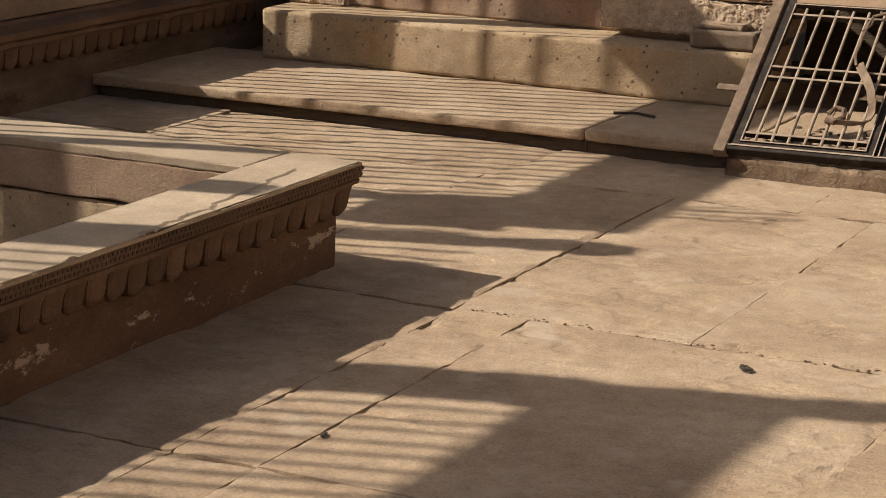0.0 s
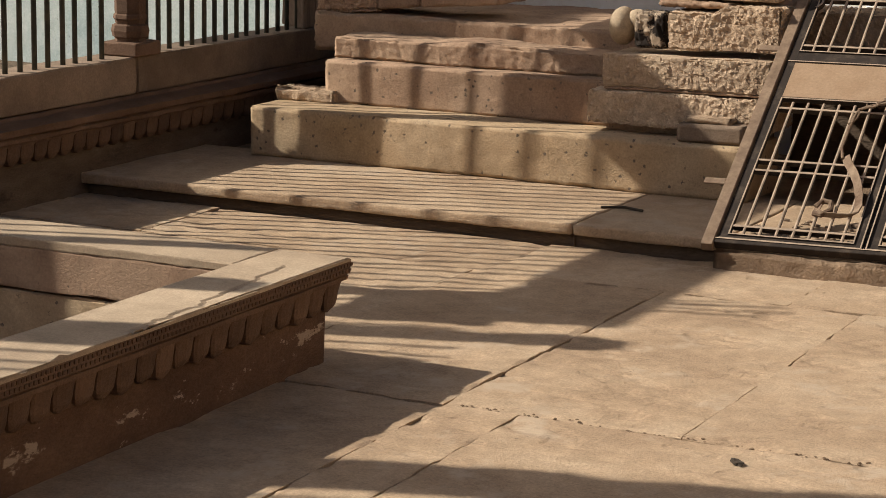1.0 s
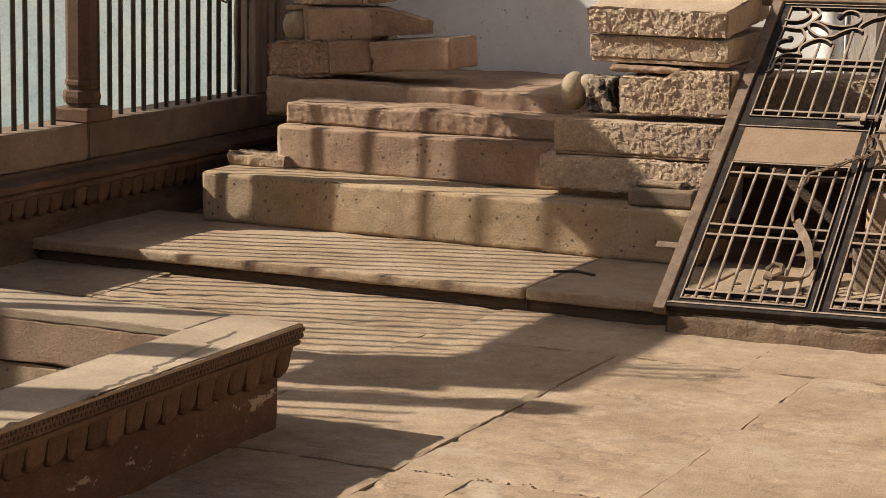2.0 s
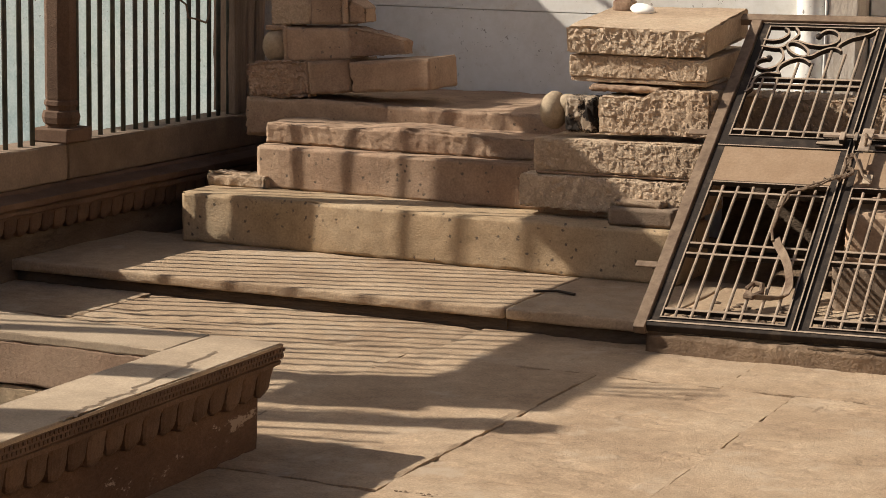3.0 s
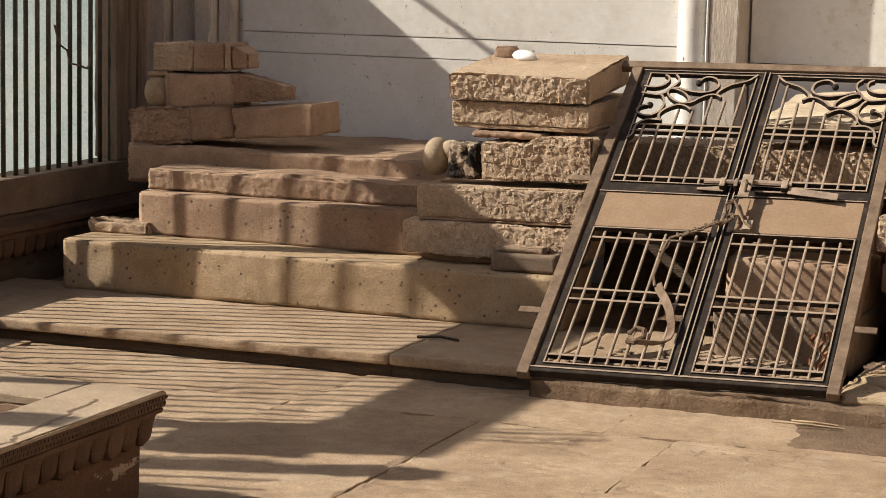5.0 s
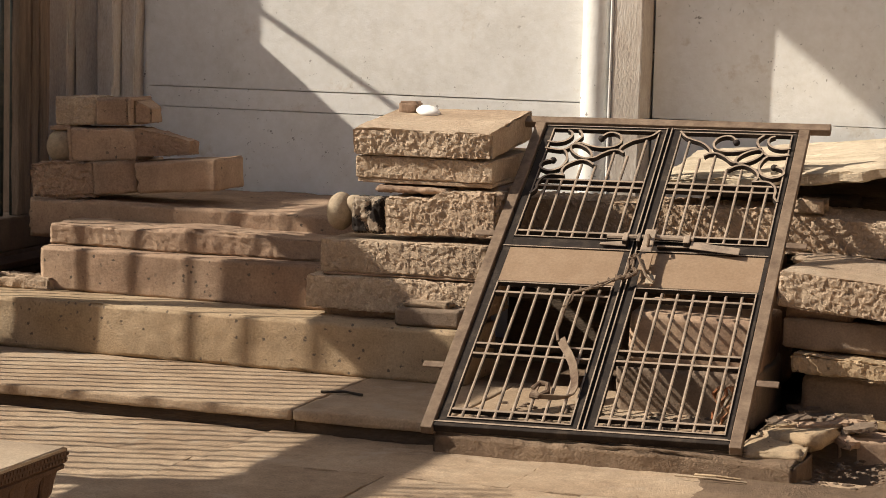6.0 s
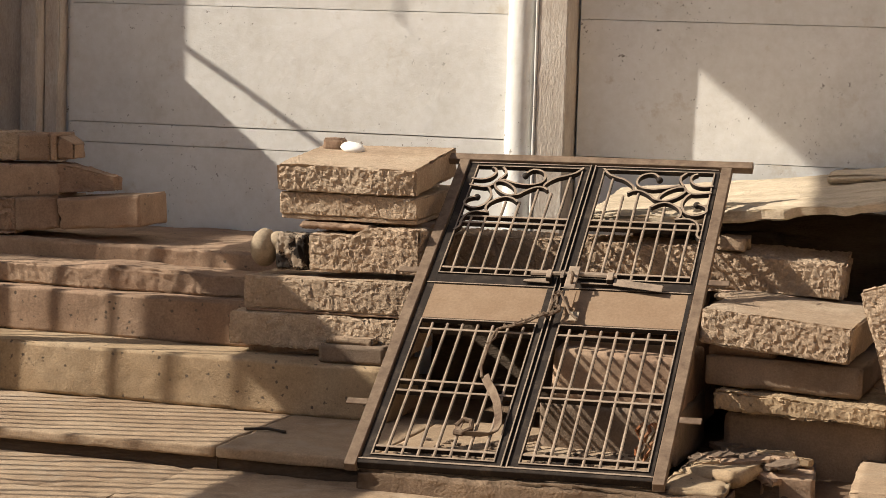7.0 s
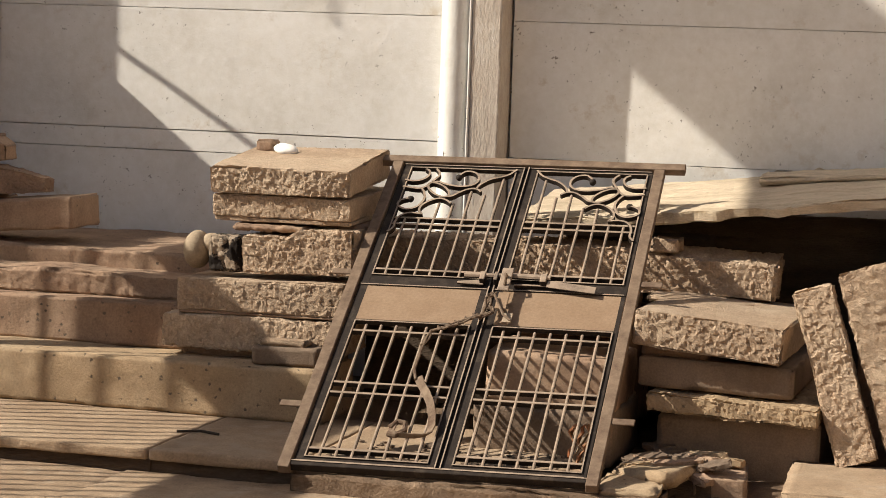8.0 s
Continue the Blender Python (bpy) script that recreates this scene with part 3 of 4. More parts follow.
stone_at("rubble_stone", -3.37, -3.29, 9.06, 9.14, 1.116, 1.165, BLOCK, "small brown broken stone on the cap block", "rubble", seed=157, cell=0.012, rough=0.01, chip=0.014)

# ---- stones behind and beside the gate ----
HEAP = "stones heaped behind the gate"
stone_at("stone_block", -2.1, -1.6, 8.17, 8.62, 0.264, 0.462, BLOCK, "squared block striped by the shadow of the gate bars", "stone block", HEAP, seed=101, yaw=2, ry=2, cell=0.02, rough=0.006)
# darker brown puts the shade of the striped block into this stone
stone_at("stone_block", -2.13, -1.6, 8.13, 8.66, 0.05, 0.262, SHADEBEAM, "stone under the striped block, coloured dark for its shade", "stone block", HEAP, seed=108, cell=0.02, rough=0.01, chip=0.015)
# darker colour stands in for the deep shade of the hollow
stone_at("stone_block", -2.95, -2.12, 9.36, 9.9, 0.05, 0.52, SHADEDARK, "block at the back of the hollow, coloured dark for its shade", "stone block", HEAP, seed=102, cell=0.04, rough=0.01)
stone_at("stone_slab", -2.76, -1.7, 8.66, 9.5, 0.47, 0.525, BLOCK, "slab roofing the hollow behind the gate", "stone slab", HEAP, seed=105, cell=0.04, rough=0.01)
stone_at("stone_block", -2.86, -1.72, 9.0, 9.35, 0.527, 0.79, HEWN, "rough-picked block behind the gate", "stone block", HEAP, seed=103, yaw=2, cell=0.008, rough=0.008, hewn=0.005, chip=0.02)
stone_at("stone_block", -2.1, -1.7, 8.7, 9.4, 0.05, 0.472, BLOCK, "block behind the gate", "stone block", HEAP, seed=104, cell=0.04, rough=0.01)

# carries the slab; its dark colour paints the shade
stone_at("stone_block", -2.1, -1.5, 9.5, 9.9, 0.05, 0.8, SHADEDARK, "block carrying the slab end, coloured dark for the shade there", "stone block", HEAP, seed=107, cell=0.06, rough=0.01)
RIGHT = "stack of blocks beside the gate"
# base stone and dressed block take a darker brown in place of overhang shade
stone_at("stone_block", -1.47, -0.86, 8.36, 9.2, -0.02, 0.236, SHADEBEAM, "squared base stone, coloured dark for the shade above it", "stone block", RIGHT, seed=111, cell=0.02, rough=0.008, chip=0.014)
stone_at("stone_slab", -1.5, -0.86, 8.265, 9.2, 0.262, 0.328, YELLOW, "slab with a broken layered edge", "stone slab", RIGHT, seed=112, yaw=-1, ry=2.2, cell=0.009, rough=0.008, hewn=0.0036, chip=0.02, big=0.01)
stone_at("stone_block", -1.552, -0.966, 8.36, 9.2, 0.338, 0.452, SHADEBEAM, "smooth dressed block, coloured dark for the overhang shade", "stone block", RIGHT, seed=113, yaw=-1, ry=1.5, cell=0.02, rough=0.004, chip=0.01)
stone_at("stone_block", -1.568, -1.008, 8.3, 9.16, 0.5, 0.636, HEWN, "rough-picked block with a dusty top", "stone block", RIGHT, seed=114, yaw=-1, ry=4.6, cell=0.0085, rough=0.005, hewn=0.0046, chip=0.014, faces="y")
stone_at("shim_stone", -1.55, -1.3, 8.4, 8.7, 0.449, 0.492, BLOCK, "thin stone wedged under the tilted block", "stone block", seed=214, ry=3, cell=0.02, rough=0.006, chip=0.012)
stone_at("stone_slab", -1.62, -1.2, 8.86, 9.3, 0.606, 0.626, HEWN, "thin packing slab", "stone slab", RIGHT, seed=115, ry=3, cell=0.02, rough=0.012, chip=0.02)
stone_at("stone_block", -1.69, -1.14, 9.0, 9.4, 0.636, 0.785, HEWN, "broken block with a cleft face", "stone block", RIGHT, seed=116, yaw=2, ry=2.8, cell=0.008, rough=0.014, hewn=0.005, chip=0.03, big=0.024)
stone_at("packing_stone", -1.64, -1.52, 9.02, 9.14, 0.78, 0.85, HEWN, "small broken packing stone", "rubble", seed=117, cell=0.012, rough=0.03, chip=0.03)
# both supports are coloured dark to paint the shaded cavity under the slab
stone_at("stone_block", -2.2, 0.6, 9.84, 9.94, -0.02, 0.905, SHADEDARK, "supporting blocks under the slab, shade put into their dark colour", "stone block", RIGHT, seed=118, cell=0.05, rough=0.01)
stone_at("stone_block", -0.62, 0.6, 9.2, 9.8, -0.02, 0.94, SHADEDARK, "block carrying the far end of the slab, coloured dark for shade", "stone block", RIGHT, seed=218, cell=0.05, rough=0.01)
bm = stone(3.0, 0.9, 0.045, 119, cell=0.016, rough=0.008, chip=0.02, big=0.012)
for v in bm.verts:
    # ragged split edge and layers breaking out along it
    if v.co.y < 0.3:
        rag = 0.05 * noise.noise(Vector((v.co.x * 3.1, 0, 5))) + 0.03 * noise.noise(Vector((v.co.x * 11, 0, 2)))
        v.co.y += (1 - v.co.y / 0.3) * (rag + 0.03)
        v.co.z -= 0.018 * (1 - v.co.y / 0.3) * max(0.0, noise.noise(Vector((v.co.x * 5, v.co.y * 2, 1))))
    v.co.z += 0.003 * (noise.noise(Vector((v.co.x * 2, v.co.y * 16, 3))) > 0.12) + 0.0025 * (noise.noise(Vector((v.co.x * 1.3, v.co.y * 30, 8))) > 0.2)
solid("layered_slab", bm, PALE, pose(-2.24, 9.03, 0.822, 5.5, -6.6, 0.4), "large cream layered stone slab with a ragged edge", "stone slab")
stone_at("layered_slab", -1.3, 0.7, 9.62, 9.93, 1.045, 1.075, PALE, "upper sheet of the cream layered slab", "stone slab", seed=120, ry=-4.5, rx=3.0, cell=0.02, rough=0.01, chip=0.03, big=0.01)
LEAN = "leaning pillar stones"
stone_at("pillar_stone", -0.78, -0.63, 8.28, 8.46, 0.09, 0.76, HEWN, "leaning pillar stone with a picked face", "pillar stone", LEAN, ry=-17, rx=-8, yaw=7, seed=121, cell=0.008, rough=0.008, hewn=0.004, chip=0.016)
stone_at("pillar_stone", -0.585, -0.4, 8.3, 8.5, 0.09, 0.84, HEWN, "leaning pillar stone, broken at the top", "pillar stone", LEAN, ry=-18, rx=-8, yaw=6, seed=122, cell=0.02, rough=0.01, hewn=0.004, chip=0.02)
stone_at("stone_block", -0.75, 0.2, 8.55, 9.2, -0.02, 0.5, BLOCK, "block behind the leaning stones", "stone block", RIGHT, seed=123, cell=0.05, rough=0.01)
stone_at("stone_slab", -0.92, -0.1, 7.72, 8.36, -0.02, 0.1, PAVING, "broad buff slab lying on the ground", "stone slab", seed=131, yaw=3, cell=0.03, rough=0.008, chip=0.02)
stone_at("stone_slab", -1.52, -1.31, 7.8, 8.14, 0.086, 0.112, YELLOW, "broken buff slab bridging the rubble", "stone slab", seed=132, yaw=-14, ry=1, cell=0.02, rough=0.01, chip=0.025, big=0.03)
stone_at("stone_slab", -1.27, -1.07, 7.98, 8.3, -0.04, 0.085, BLOCK, "squared broken slab piece", "stone slab", seed=133, yaw=8, cell=0.012, rough=0.01, chip=0.02)
# dark colour paints the shaded void under the bridging slab
stone_at("stone_block", -1.56, -1.2, 7.98, 8.3, -0.1, 0.084, SHADEDARK, "stone under the bridging slab, coloured dark for the void", "stone block", seed=135, cell=0.03, rough=0.01)
stone_at("stone_slab", -1.53, -1.33, 7.58, 7.8, 0.056, 0.085, YELLOW, "small broken slab beside the gate foot", "stone slab", seed=134, yaw=5, rx=4, cell=0.018, rough=0.012, chip=0.02, big=0.02)

shard_random = random.Random(9)
for i in range(13):
    w, d, h = shard_random.uniform(0.07, 0.2), shard_random.uniform(0.05, 0.12), shard_random.uniform(0.015, 0.035)
    x, y = shard_random.uniform(-1.62, -1.2), shard_random.uniform(7.98, 8.34)
    solid("stone_shard", stone(w, d, h, 300 + i, cell=0.02, rough=0.008, chip=0.012, hewn=0.003), (SHADEBEAM, BLOCK, YELLOW)[i % 3], pose(x, y, 0.07 + 0.05 * shard_random.random(), shard_random.uniform(-8, 8), shard_random.uniform(-10, 10), shard_random.uniform(-50, 50)),
          "flat broken shard of sandstone in the rubble", "rubble", "shards beside the gate")

# ---- the iron gate, lying against the stones ----
def dust_and_shade(ob):
    """Dust on the faces that look up out of the gate; the others get dark iron, their shade put into the colour."""
    ob.data.materials.append(IRON)
    for f in ob.data.polygons:
        # faces turned from the sun take the darker material as painted shade
        f.material_index = 0 if f.normal.z > 0.35 else 1
    return ob


gate_m = pose(-2.6686, 7.4886, 0.1068, 31.243, -0.628, 3.297)
gate = thing("iron_gate", gate_m, "dusty double-leaf iron gate leaning on a heap of stones", "gate")
W, H = 1.147, 1.915


def bent_box(x0, x1, y0, y1, z0, z1, seed=0, cell=0.12, amp=0.0016):
    """A long hollow-section bar, very slightly dented and out of true."""
    bm = box(x0, x1, y0, y1, z0, z1, 0.002)
    long_edges = [e for e in bm.edges if e.calc_length() > 0.5]
    bmesh.ops.subdivide_edges(bm, edges=long_edges, cuts=int(max(x1 - x0, y1 - y0) / cell), use_grid_fill=True)
    for v in bm.verts:
        v.co += amp * noise.noise_vector(v.co * 4.1 + Vector((seed, 0, 0)))
    return bm


part("side_post", bent_box(0, 0.043, -0.03, H, -0.034, 0, 1), FRAMEPAINT, gate, "dusty brown frame post")
part("side_post", bent_box(W - 0.043, W, -0.03, H, -0.034, 0, 2), FRAMEPAINT, gate, "dusty brown frame post")
part("top_rail", bent_box(-0.078, W + 0.082, H + 0.001, H + 0.045, -0.03, 0.001, 3), FRAMEPAINT, gate, "dusty brown head rail with projecting ends")
part("bottom_rail", bent_box(0.0435, W - 0.0435, -0.012, 0.006, -0.036, -0.004, 4), IRON, gate, "dark sill bar")
# pale lip: dust colour that also paints the light caught by the edge
dust_and_shade(part("sill_lip", box(0.0435, W - 0.0435, 0.0062, 0.011, -0.012, -0.002), DUSTIRON, gate, "pale dusty edge of the sill, drawn as catching light"))
for v in (0.322, 1.137):
    part("lug", box(-0.08, -0.0005, v - 0.016, v + 0.016, -0.012, -0.004, 0.002), FRAMEPAINT, gate, "flat fixing lug")
    part("lug", box(W + 0.0005, W + 0.083, v - 0.016, v + 0.016, -0.012, -0.004, 0.002), FRAMEPAINT, gate, "flat fixing lug")


def build_leaf(u0, u1, a0, a1, flip):
    """One leaf from u0 to u1: angle-iron frame with its opening from a0 to a1, bars, rails, sheet and scrolls."""
    leaf = part("leaf", box(u0, a0, 0.014, 1.908, -0.03, -0.012), IRON, gate, "dark iron leaf with dusty bars")
    part("stile", box(a1, u1, 0.014, 1.908, -0.03, -0.012), IRON, leaf)
    for v0, v1 in ((0.0145, 0.038), (0.834, 0.8455), (1.068, 1.126), (1.886, 1.9075)):
        part("rail", box(a0 + 0.0005, a1 - 0.0005, v0, v1, -0.03, -0.0125), IRON, leaf)
    # edges of the angle irons, standing a little proud: dust-pale to paint caught light
    for x0 in (a0, a1 - 0.0055):
        for v0, v1 in ((0.0435, 0.8285), (1.1325, 1.8795)):
            dust_and_shade(part("inner_edge", box(x0, x0 + 0.0055, v0, v1, -0.026, -0.006), DUSTIRON, leaf))
    outer = u1 - 0.005 if not flip else u0
    dust_and_shade(part("meeting_edge", box(outer, outer + 0.005, 0.014, 1.908, -0.012, -0.004), DUSTIRON, leaf))
    for v in (0.0405, 0.8315, 1.1295, 1.8825):
        dust_and_shade(part("inner_edge", box(a0, a1, v - 0.0028, v + 0.0028, -0.026, -0.006), DUSTIRON, leaf))
    for v in (0.017, 1.0645, 1.905):
        dust_and_shade(part("edge_strip", box(u0 + 0.004, u1 - 0.006, v - 0.0025, v + 0.0025, -0.0118, -0.007), DUSTIRON, leaf))
    for v in (0.088, 0.403, 0.462, 0.773, 1.169, 1.478, 1.521):
        dust_and_shade(part("rail", box(a0 + 0.006, a1 - 0.006, v - 0.0055, v + 0.0055, -0.03, -0.008, 0.0015), DUSTIRON, leaf))
    part("sheet", bent_box(a0 - 0.018, a1 + 0.018, 0.8465, 1.0615, -0.0165, -0.0125, 5 + flip, amp=0.001), SHEET, leaf, "tan painted sheet-metal panel")
    step = (a1 - a0) / 7.65
    tops = (0.83, 0.5, 0.56, 0.31, 0.31)
    for i in range(7):
        k = i + 0.78
        u = a1 - step * k if not flip else a0 + step * k
        lean = 0.003 * math.sin(i * 2.3 + flip)
        dust_and_shade(part("bar", rod([(u, 0.043, -0.0145), (u + lean, 0.43, -0.0145), (u, 0.812, -0.0145)], 0.0062), DUSTIRON, leaf))
        top = 1.521 + 0.364 * tops[i] if i < 5 else 1.5205
        dust_and_shade(part("bar", rod([(u, 1.133, -0.0145), (u - lean, 1.3, -0.0145), (u, top, -0.0145)], 0.006), DUSTIRON, leaf))

    def head(pts):
        """Points of the scrollwork, from the outer stile (0) to the meeting stile (1) and from the rail (0) to the top (1)."""
        pts = [Vector((a * (a1 - a0), 1.521 + 0.364 * b, -0.012)) for a, b in pts]
        fine = []
        for q0, q1, q2, q3 in zip([pts[0]] + pts, pts, pts[1:], pts[2:] + [pts[-1]]):
            for t in (0, 0.25, 0.5, 0.75):
                fine.append(0.5 * (2 * q1 + (q2 - q0) * t + (2 * q0 - 5 * q1 + 4 * q2 - q3) * t * t + (3 * q1 - q0 - 3 * q2 + q3) * t ** 3))
        fine.append(pts[-1])
        return [(a1 - q.x if flip else a0 + q.x, q.y, q.z) for q in fine]

    def scroll(*pts):
        dust_and_shade(part("scroll", strip(head(pts), 0.02, 0.0095, (0, 0, 1)), DUSTIRON, leaf, "curled flat-iron scroll"))

    scroll((0.48, 0.84), (0.53, 0.92), (0.6, 0.92), (0.66, 0.85), (0.67, 0.73), (0.62, 0.65), (0.52, 0.62), (0.4, 0.65), (0.31, 0.7), (0.25, 0.68))
    scroll(*[(0.335 + 0.11 * math.cos(a) - 0.012 * math.sin(a), 0.54 + 0.115 * math.sin(a) - 0.075 * math.cos(a)) for a in [math.pi * k / 8 for k in range(17)]])
    scroll((1.0, 1.0), (0.94, 0.89), (0.86, 0.83), (0.78, 0.78), (0.7, 0.67), (0.68, 0.58))
    scroll((0.73, 0.53), (0.68, 0.58), (0.61, 0.575), (0.53, 0.5), (0.48, 0.43), (0.43, 0.41))
    scroll((0.49, 0.28), (0.44, 0.34), (0.37, 0.37), (0.29, 0.32), (0.23, 0.23), (0.22, 0.13), (0.25, 0.06))
    scroll((0.17, 0.56), (0.21, 0.48), (0.23, 0.34), (0.19, 0.2), (0.11, 0.14), (0.04, 0.17), (0.005, 0.23), (0.02, 0.31), (0.09, 0.36))
    scroll((-0.01, 0.59), (0.09, 0.56), (0.17, 0.56), (0.23, 0.64))
    scroll((-0.01, 0.72), (0.08, 0.7), (0.16, 0.74), (0.2, 0.83), (0.19, 0.91), (0.15, 0.95))
    scroll((0.25, 0.7), (0.29, 0.8), (0.29, 0.88), (0.25, 0.96))
    scroll((0.26, 0.06), (0.14, 0.07), (0.07, 0.01), (0.04, -0.1), (0.04, -0.22), (0.0, -0.3))
    for a, b in ((0.48, 0.83), (0.1, 0.37)):
        part("boss", lathe([(0.008, -0.012), (0.013, -0.006), (0.015, 0.002), (0.012, 0.009), (0.004, 0.012)], 10), IRON, leaf, "", True).location = head([(a, b), (a, b)])[0]
    return leaf


build_leaf(0.049, 0.5655, 0.082, 0.535, False)
build_leaf(0.5795, 1.0985, 0.62, 1.082, True)
part("meeting_strip", box(0.566, 0.579, 0.014, 1.908, -0.026, -0.015), IRON, gate, "dark meeting strip between the leaves")
latch = dust_and_shade(part("slide_bolt", rod([(0.46, 1.118, 0.014), (0.62, 1.124, 0.014), (0.8, 1.119, 0.014)], 0.011), DUSTIRON, gate, "long sliding bolt"))
bm = box(0.435, 0.54, 1.078, 1.112, -0.004, 0.004, 0.002)
for v in bm.verts:
    if v.co.x < 0.46:
        v.co.y = 1.088 + (v.co.y - 1.095) * 0.35
dust_and_shade(part("bolt_lug", bm, DUSTIRON, latch, "pointed bolt plate"))
for u, w in ((0.535, 0.022), (0.588, 0.016), (0.775, 0.026)):
    dust_and_shade(part("bolt_keeper", box(u - w / 2, u + w / 2, 1.085, 1.136, -0.012, 0.027, 0.003), DUSTIRON, latch))
dust_and_shade(part("bolt_guide", box(0.66, 0.79, 1.083, 1.092, -0.012, 0.004, 0.002), DUSTIRON, latch))
bm = box(0.79, 0.985, 1.062, 1.104, 0.006, 0.013, 0.002)
for v in bm.verts:
    f = (v.co.x - 0.79) / 0.195
    v.co.y -= 0.03 * max(0.0, f - 0.72) / 0.28 - 0.006
    v.co.z += 0.012 * math.sin(f * 3.1)
dust_and_shade(part("bolt_handle", bm, DUSTIRON, latch, "flat hasp arm"))
hasp = dust_and_shade(part("lock_plate", box(0.61, 0.655, 1.005, 1.148, 0.03, 0.038, 0.003), DUSTIRON, gate, "hanging hasp plate"))
part("hasp_tongue", box(0.618, 0.663, 0.902, 1.003, 0.022, 0.028, 0.002), SHEET, hasp, "tan lower tongue of the hasp")
part("staple", rod([(0.636, 1.035, 0.038), (0.641, 1.05, 0.062), (0.634, 1.075, 0.062), (0.634, 1.092, 0.038)], 0.006), RUST, hasp)
part("hasp_end", box(0.655, 0.69, 0.845, 0.9, 0.004, 0.008, 0.001), CLOTH, hasp, "pale scrap caught under the hasp")
wire_pts = [(0.6, 0.99, 0.03), (0.585, 0.955, 0.03), (0.59, 0.915, 0.028), (0.615, 0.885, 0.026), (0.6, 0.862, 0.03), (0.565, 0.848, 0.03), (0.535, 0.838, 0.026), (0.51, 0.812, 0.026), (0.485, 0.8, 0.022), (0.46, 0.79, 0.02), (0.43, 0.782, 0.014), (0.4, 0.765, 0.006), (0.385, 0.73, 0.002), (0.378, 0.67, 0.001), (0.385, 0.6, 0.002), (0.38, 0.54, 0.004), (0.395, 0.48, 0.008)]
ch = thing("twisted_wire", gate_m, "rusty twisted wire tied round the gate stiles", "wire")
part("strand", rod([Vector(p) + Vector((0.004 * math.sin(i * 2.1), 0.004 * math.cos(i * 1.7), 0)) for i, p in enumerate(wire_pts)], 0.0055, 6), RUST, ch)
for turn, rad, last in ((1.0, 0.011, 14), (3.6, 0.013, 12), (5.0, 0.009, 10)):
    pts = []
    for i in range((last - 1) * 3):
        p, q, f = Vector(wire_pts[i // 3]), Vector(wire_pts[i // 3 + 1]), i % 3 / 3
        pts.append(p.lerp(q, f) + rad * Vector((math.sin(i * 0.9 + turn), math.cos(i * 0.9 + turn), 0.4 * math.sin(i * 1.7))))
    part("strand", rod(pts, 0.0042, 6), RUST, ch)
part("strand", rod([(0.575, 0.835, 0.02), (0.585, 0.9, 0.035), (0.575, 0.96, 0.03), (0.61, 0.965, 0.04), (0.66, 0.86, 0.03), (0.69, 0.84, 0.02)], 0.005, 6), RUST, ch, "loose wire end")
st = thing("bent_strap", gate_m, "bent rusty iron strap hanging through the gate bars", "metal strap")
part("strap", strip([(0.408, 0.49, 0.008), (0.425, 0.45, 0.012), (0.455, 0.4, 0.014), (0.482, 0.345, 0.012), (0.502, 0.28, 0.008), (0.512, 0.22, 0.004), (0.505, 0.185, 0.0), (0.47, 0.172, 0.0), (0.42, 0.168, 0.004), (0.385, 0.165, 0.006), (0.37, 0.18, 0.006), (0.372, 0.21, 0.004)], 0.034, 0.004, (0.8, 0.15, 0.5)), RUST, st, "flat rust-brown strap")
part("hook", rod([(0.362, 0.205, 0.004), (0.385, 0.235, 0.01), (0.415, 0.225, 0.012), (0.42, 0.19, 0.008), (0.39, 0.165, 0.004), (0.36, 0.175, 0.0)], 0.011), RUST, st)

# ---- railing wall ----
BEAM_TOP = 0.525
rail_wall = thing("railing_wall", pose(FENCE_X, 0, 0), "shaded sandstone base wall with a moulded cornice under the railing", "wall", kind="structure")
# wall foot: the shade under sill and cornice is painted as darker stone
part("wall_body", stone(0.3, 4.1, 0.36, 141, cell=0.07, rough=0.006), SHADEDARK, rail_wall, "wall foot, coloured dark for the shade below the sill").location = (-0.2, 5.55, -0.03)
part("wall_body", box(-0.2, 0.1, -4.0, 5.548, -0.03, 0.33), SHADEDARK, rail_wall)
out2 = [(-0.2, 0.2), (0.1, 0.2), (0.11, 0.225), (0.15, 0.275), (0.165, 0.28), (0.165, 0.295), (0.155, 0.3), (0.175, 0.31), (0.178, 0.335), (0.16, 0.34), (0.09, 0.352), (0.08, 0.365), (-0.2, 0.365)]
part("cornice", extrude_profile(out2, 5.0, 9.8, 120, 0.005, 9), RED, rail_wall, "moulded cornice with lotus petals")
for i in range(48):
    p = part("petal", petals, RED, rail_wall)
    p.location = (0.085, 5.4 + 0.088 * i, 0.282)
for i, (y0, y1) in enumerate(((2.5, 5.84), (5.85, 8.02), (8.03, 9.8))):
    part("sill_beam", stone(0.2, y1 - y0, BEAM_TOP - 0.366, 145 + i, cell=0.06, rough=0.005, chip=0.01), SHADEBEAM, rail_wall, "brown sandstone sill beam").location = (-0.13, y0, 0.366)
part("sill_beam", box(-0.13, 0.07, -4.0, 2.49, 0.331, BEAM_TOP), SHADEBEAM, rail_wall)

shaft_profile = [(0.068, 0.0), (0.068, 0.012), (0.078, 0.02), (0.084, 0.045), (0.078, 0.068), (0.064, 0.074), (0.068, 0.09), (0.074, 0.097), (0.072, 0.112), (0.066, 0.118), (0.068, 0.13), (0.067, 1.36), (0.065, 1.37), (0.07, 1.4), (0.062, 1.42)]


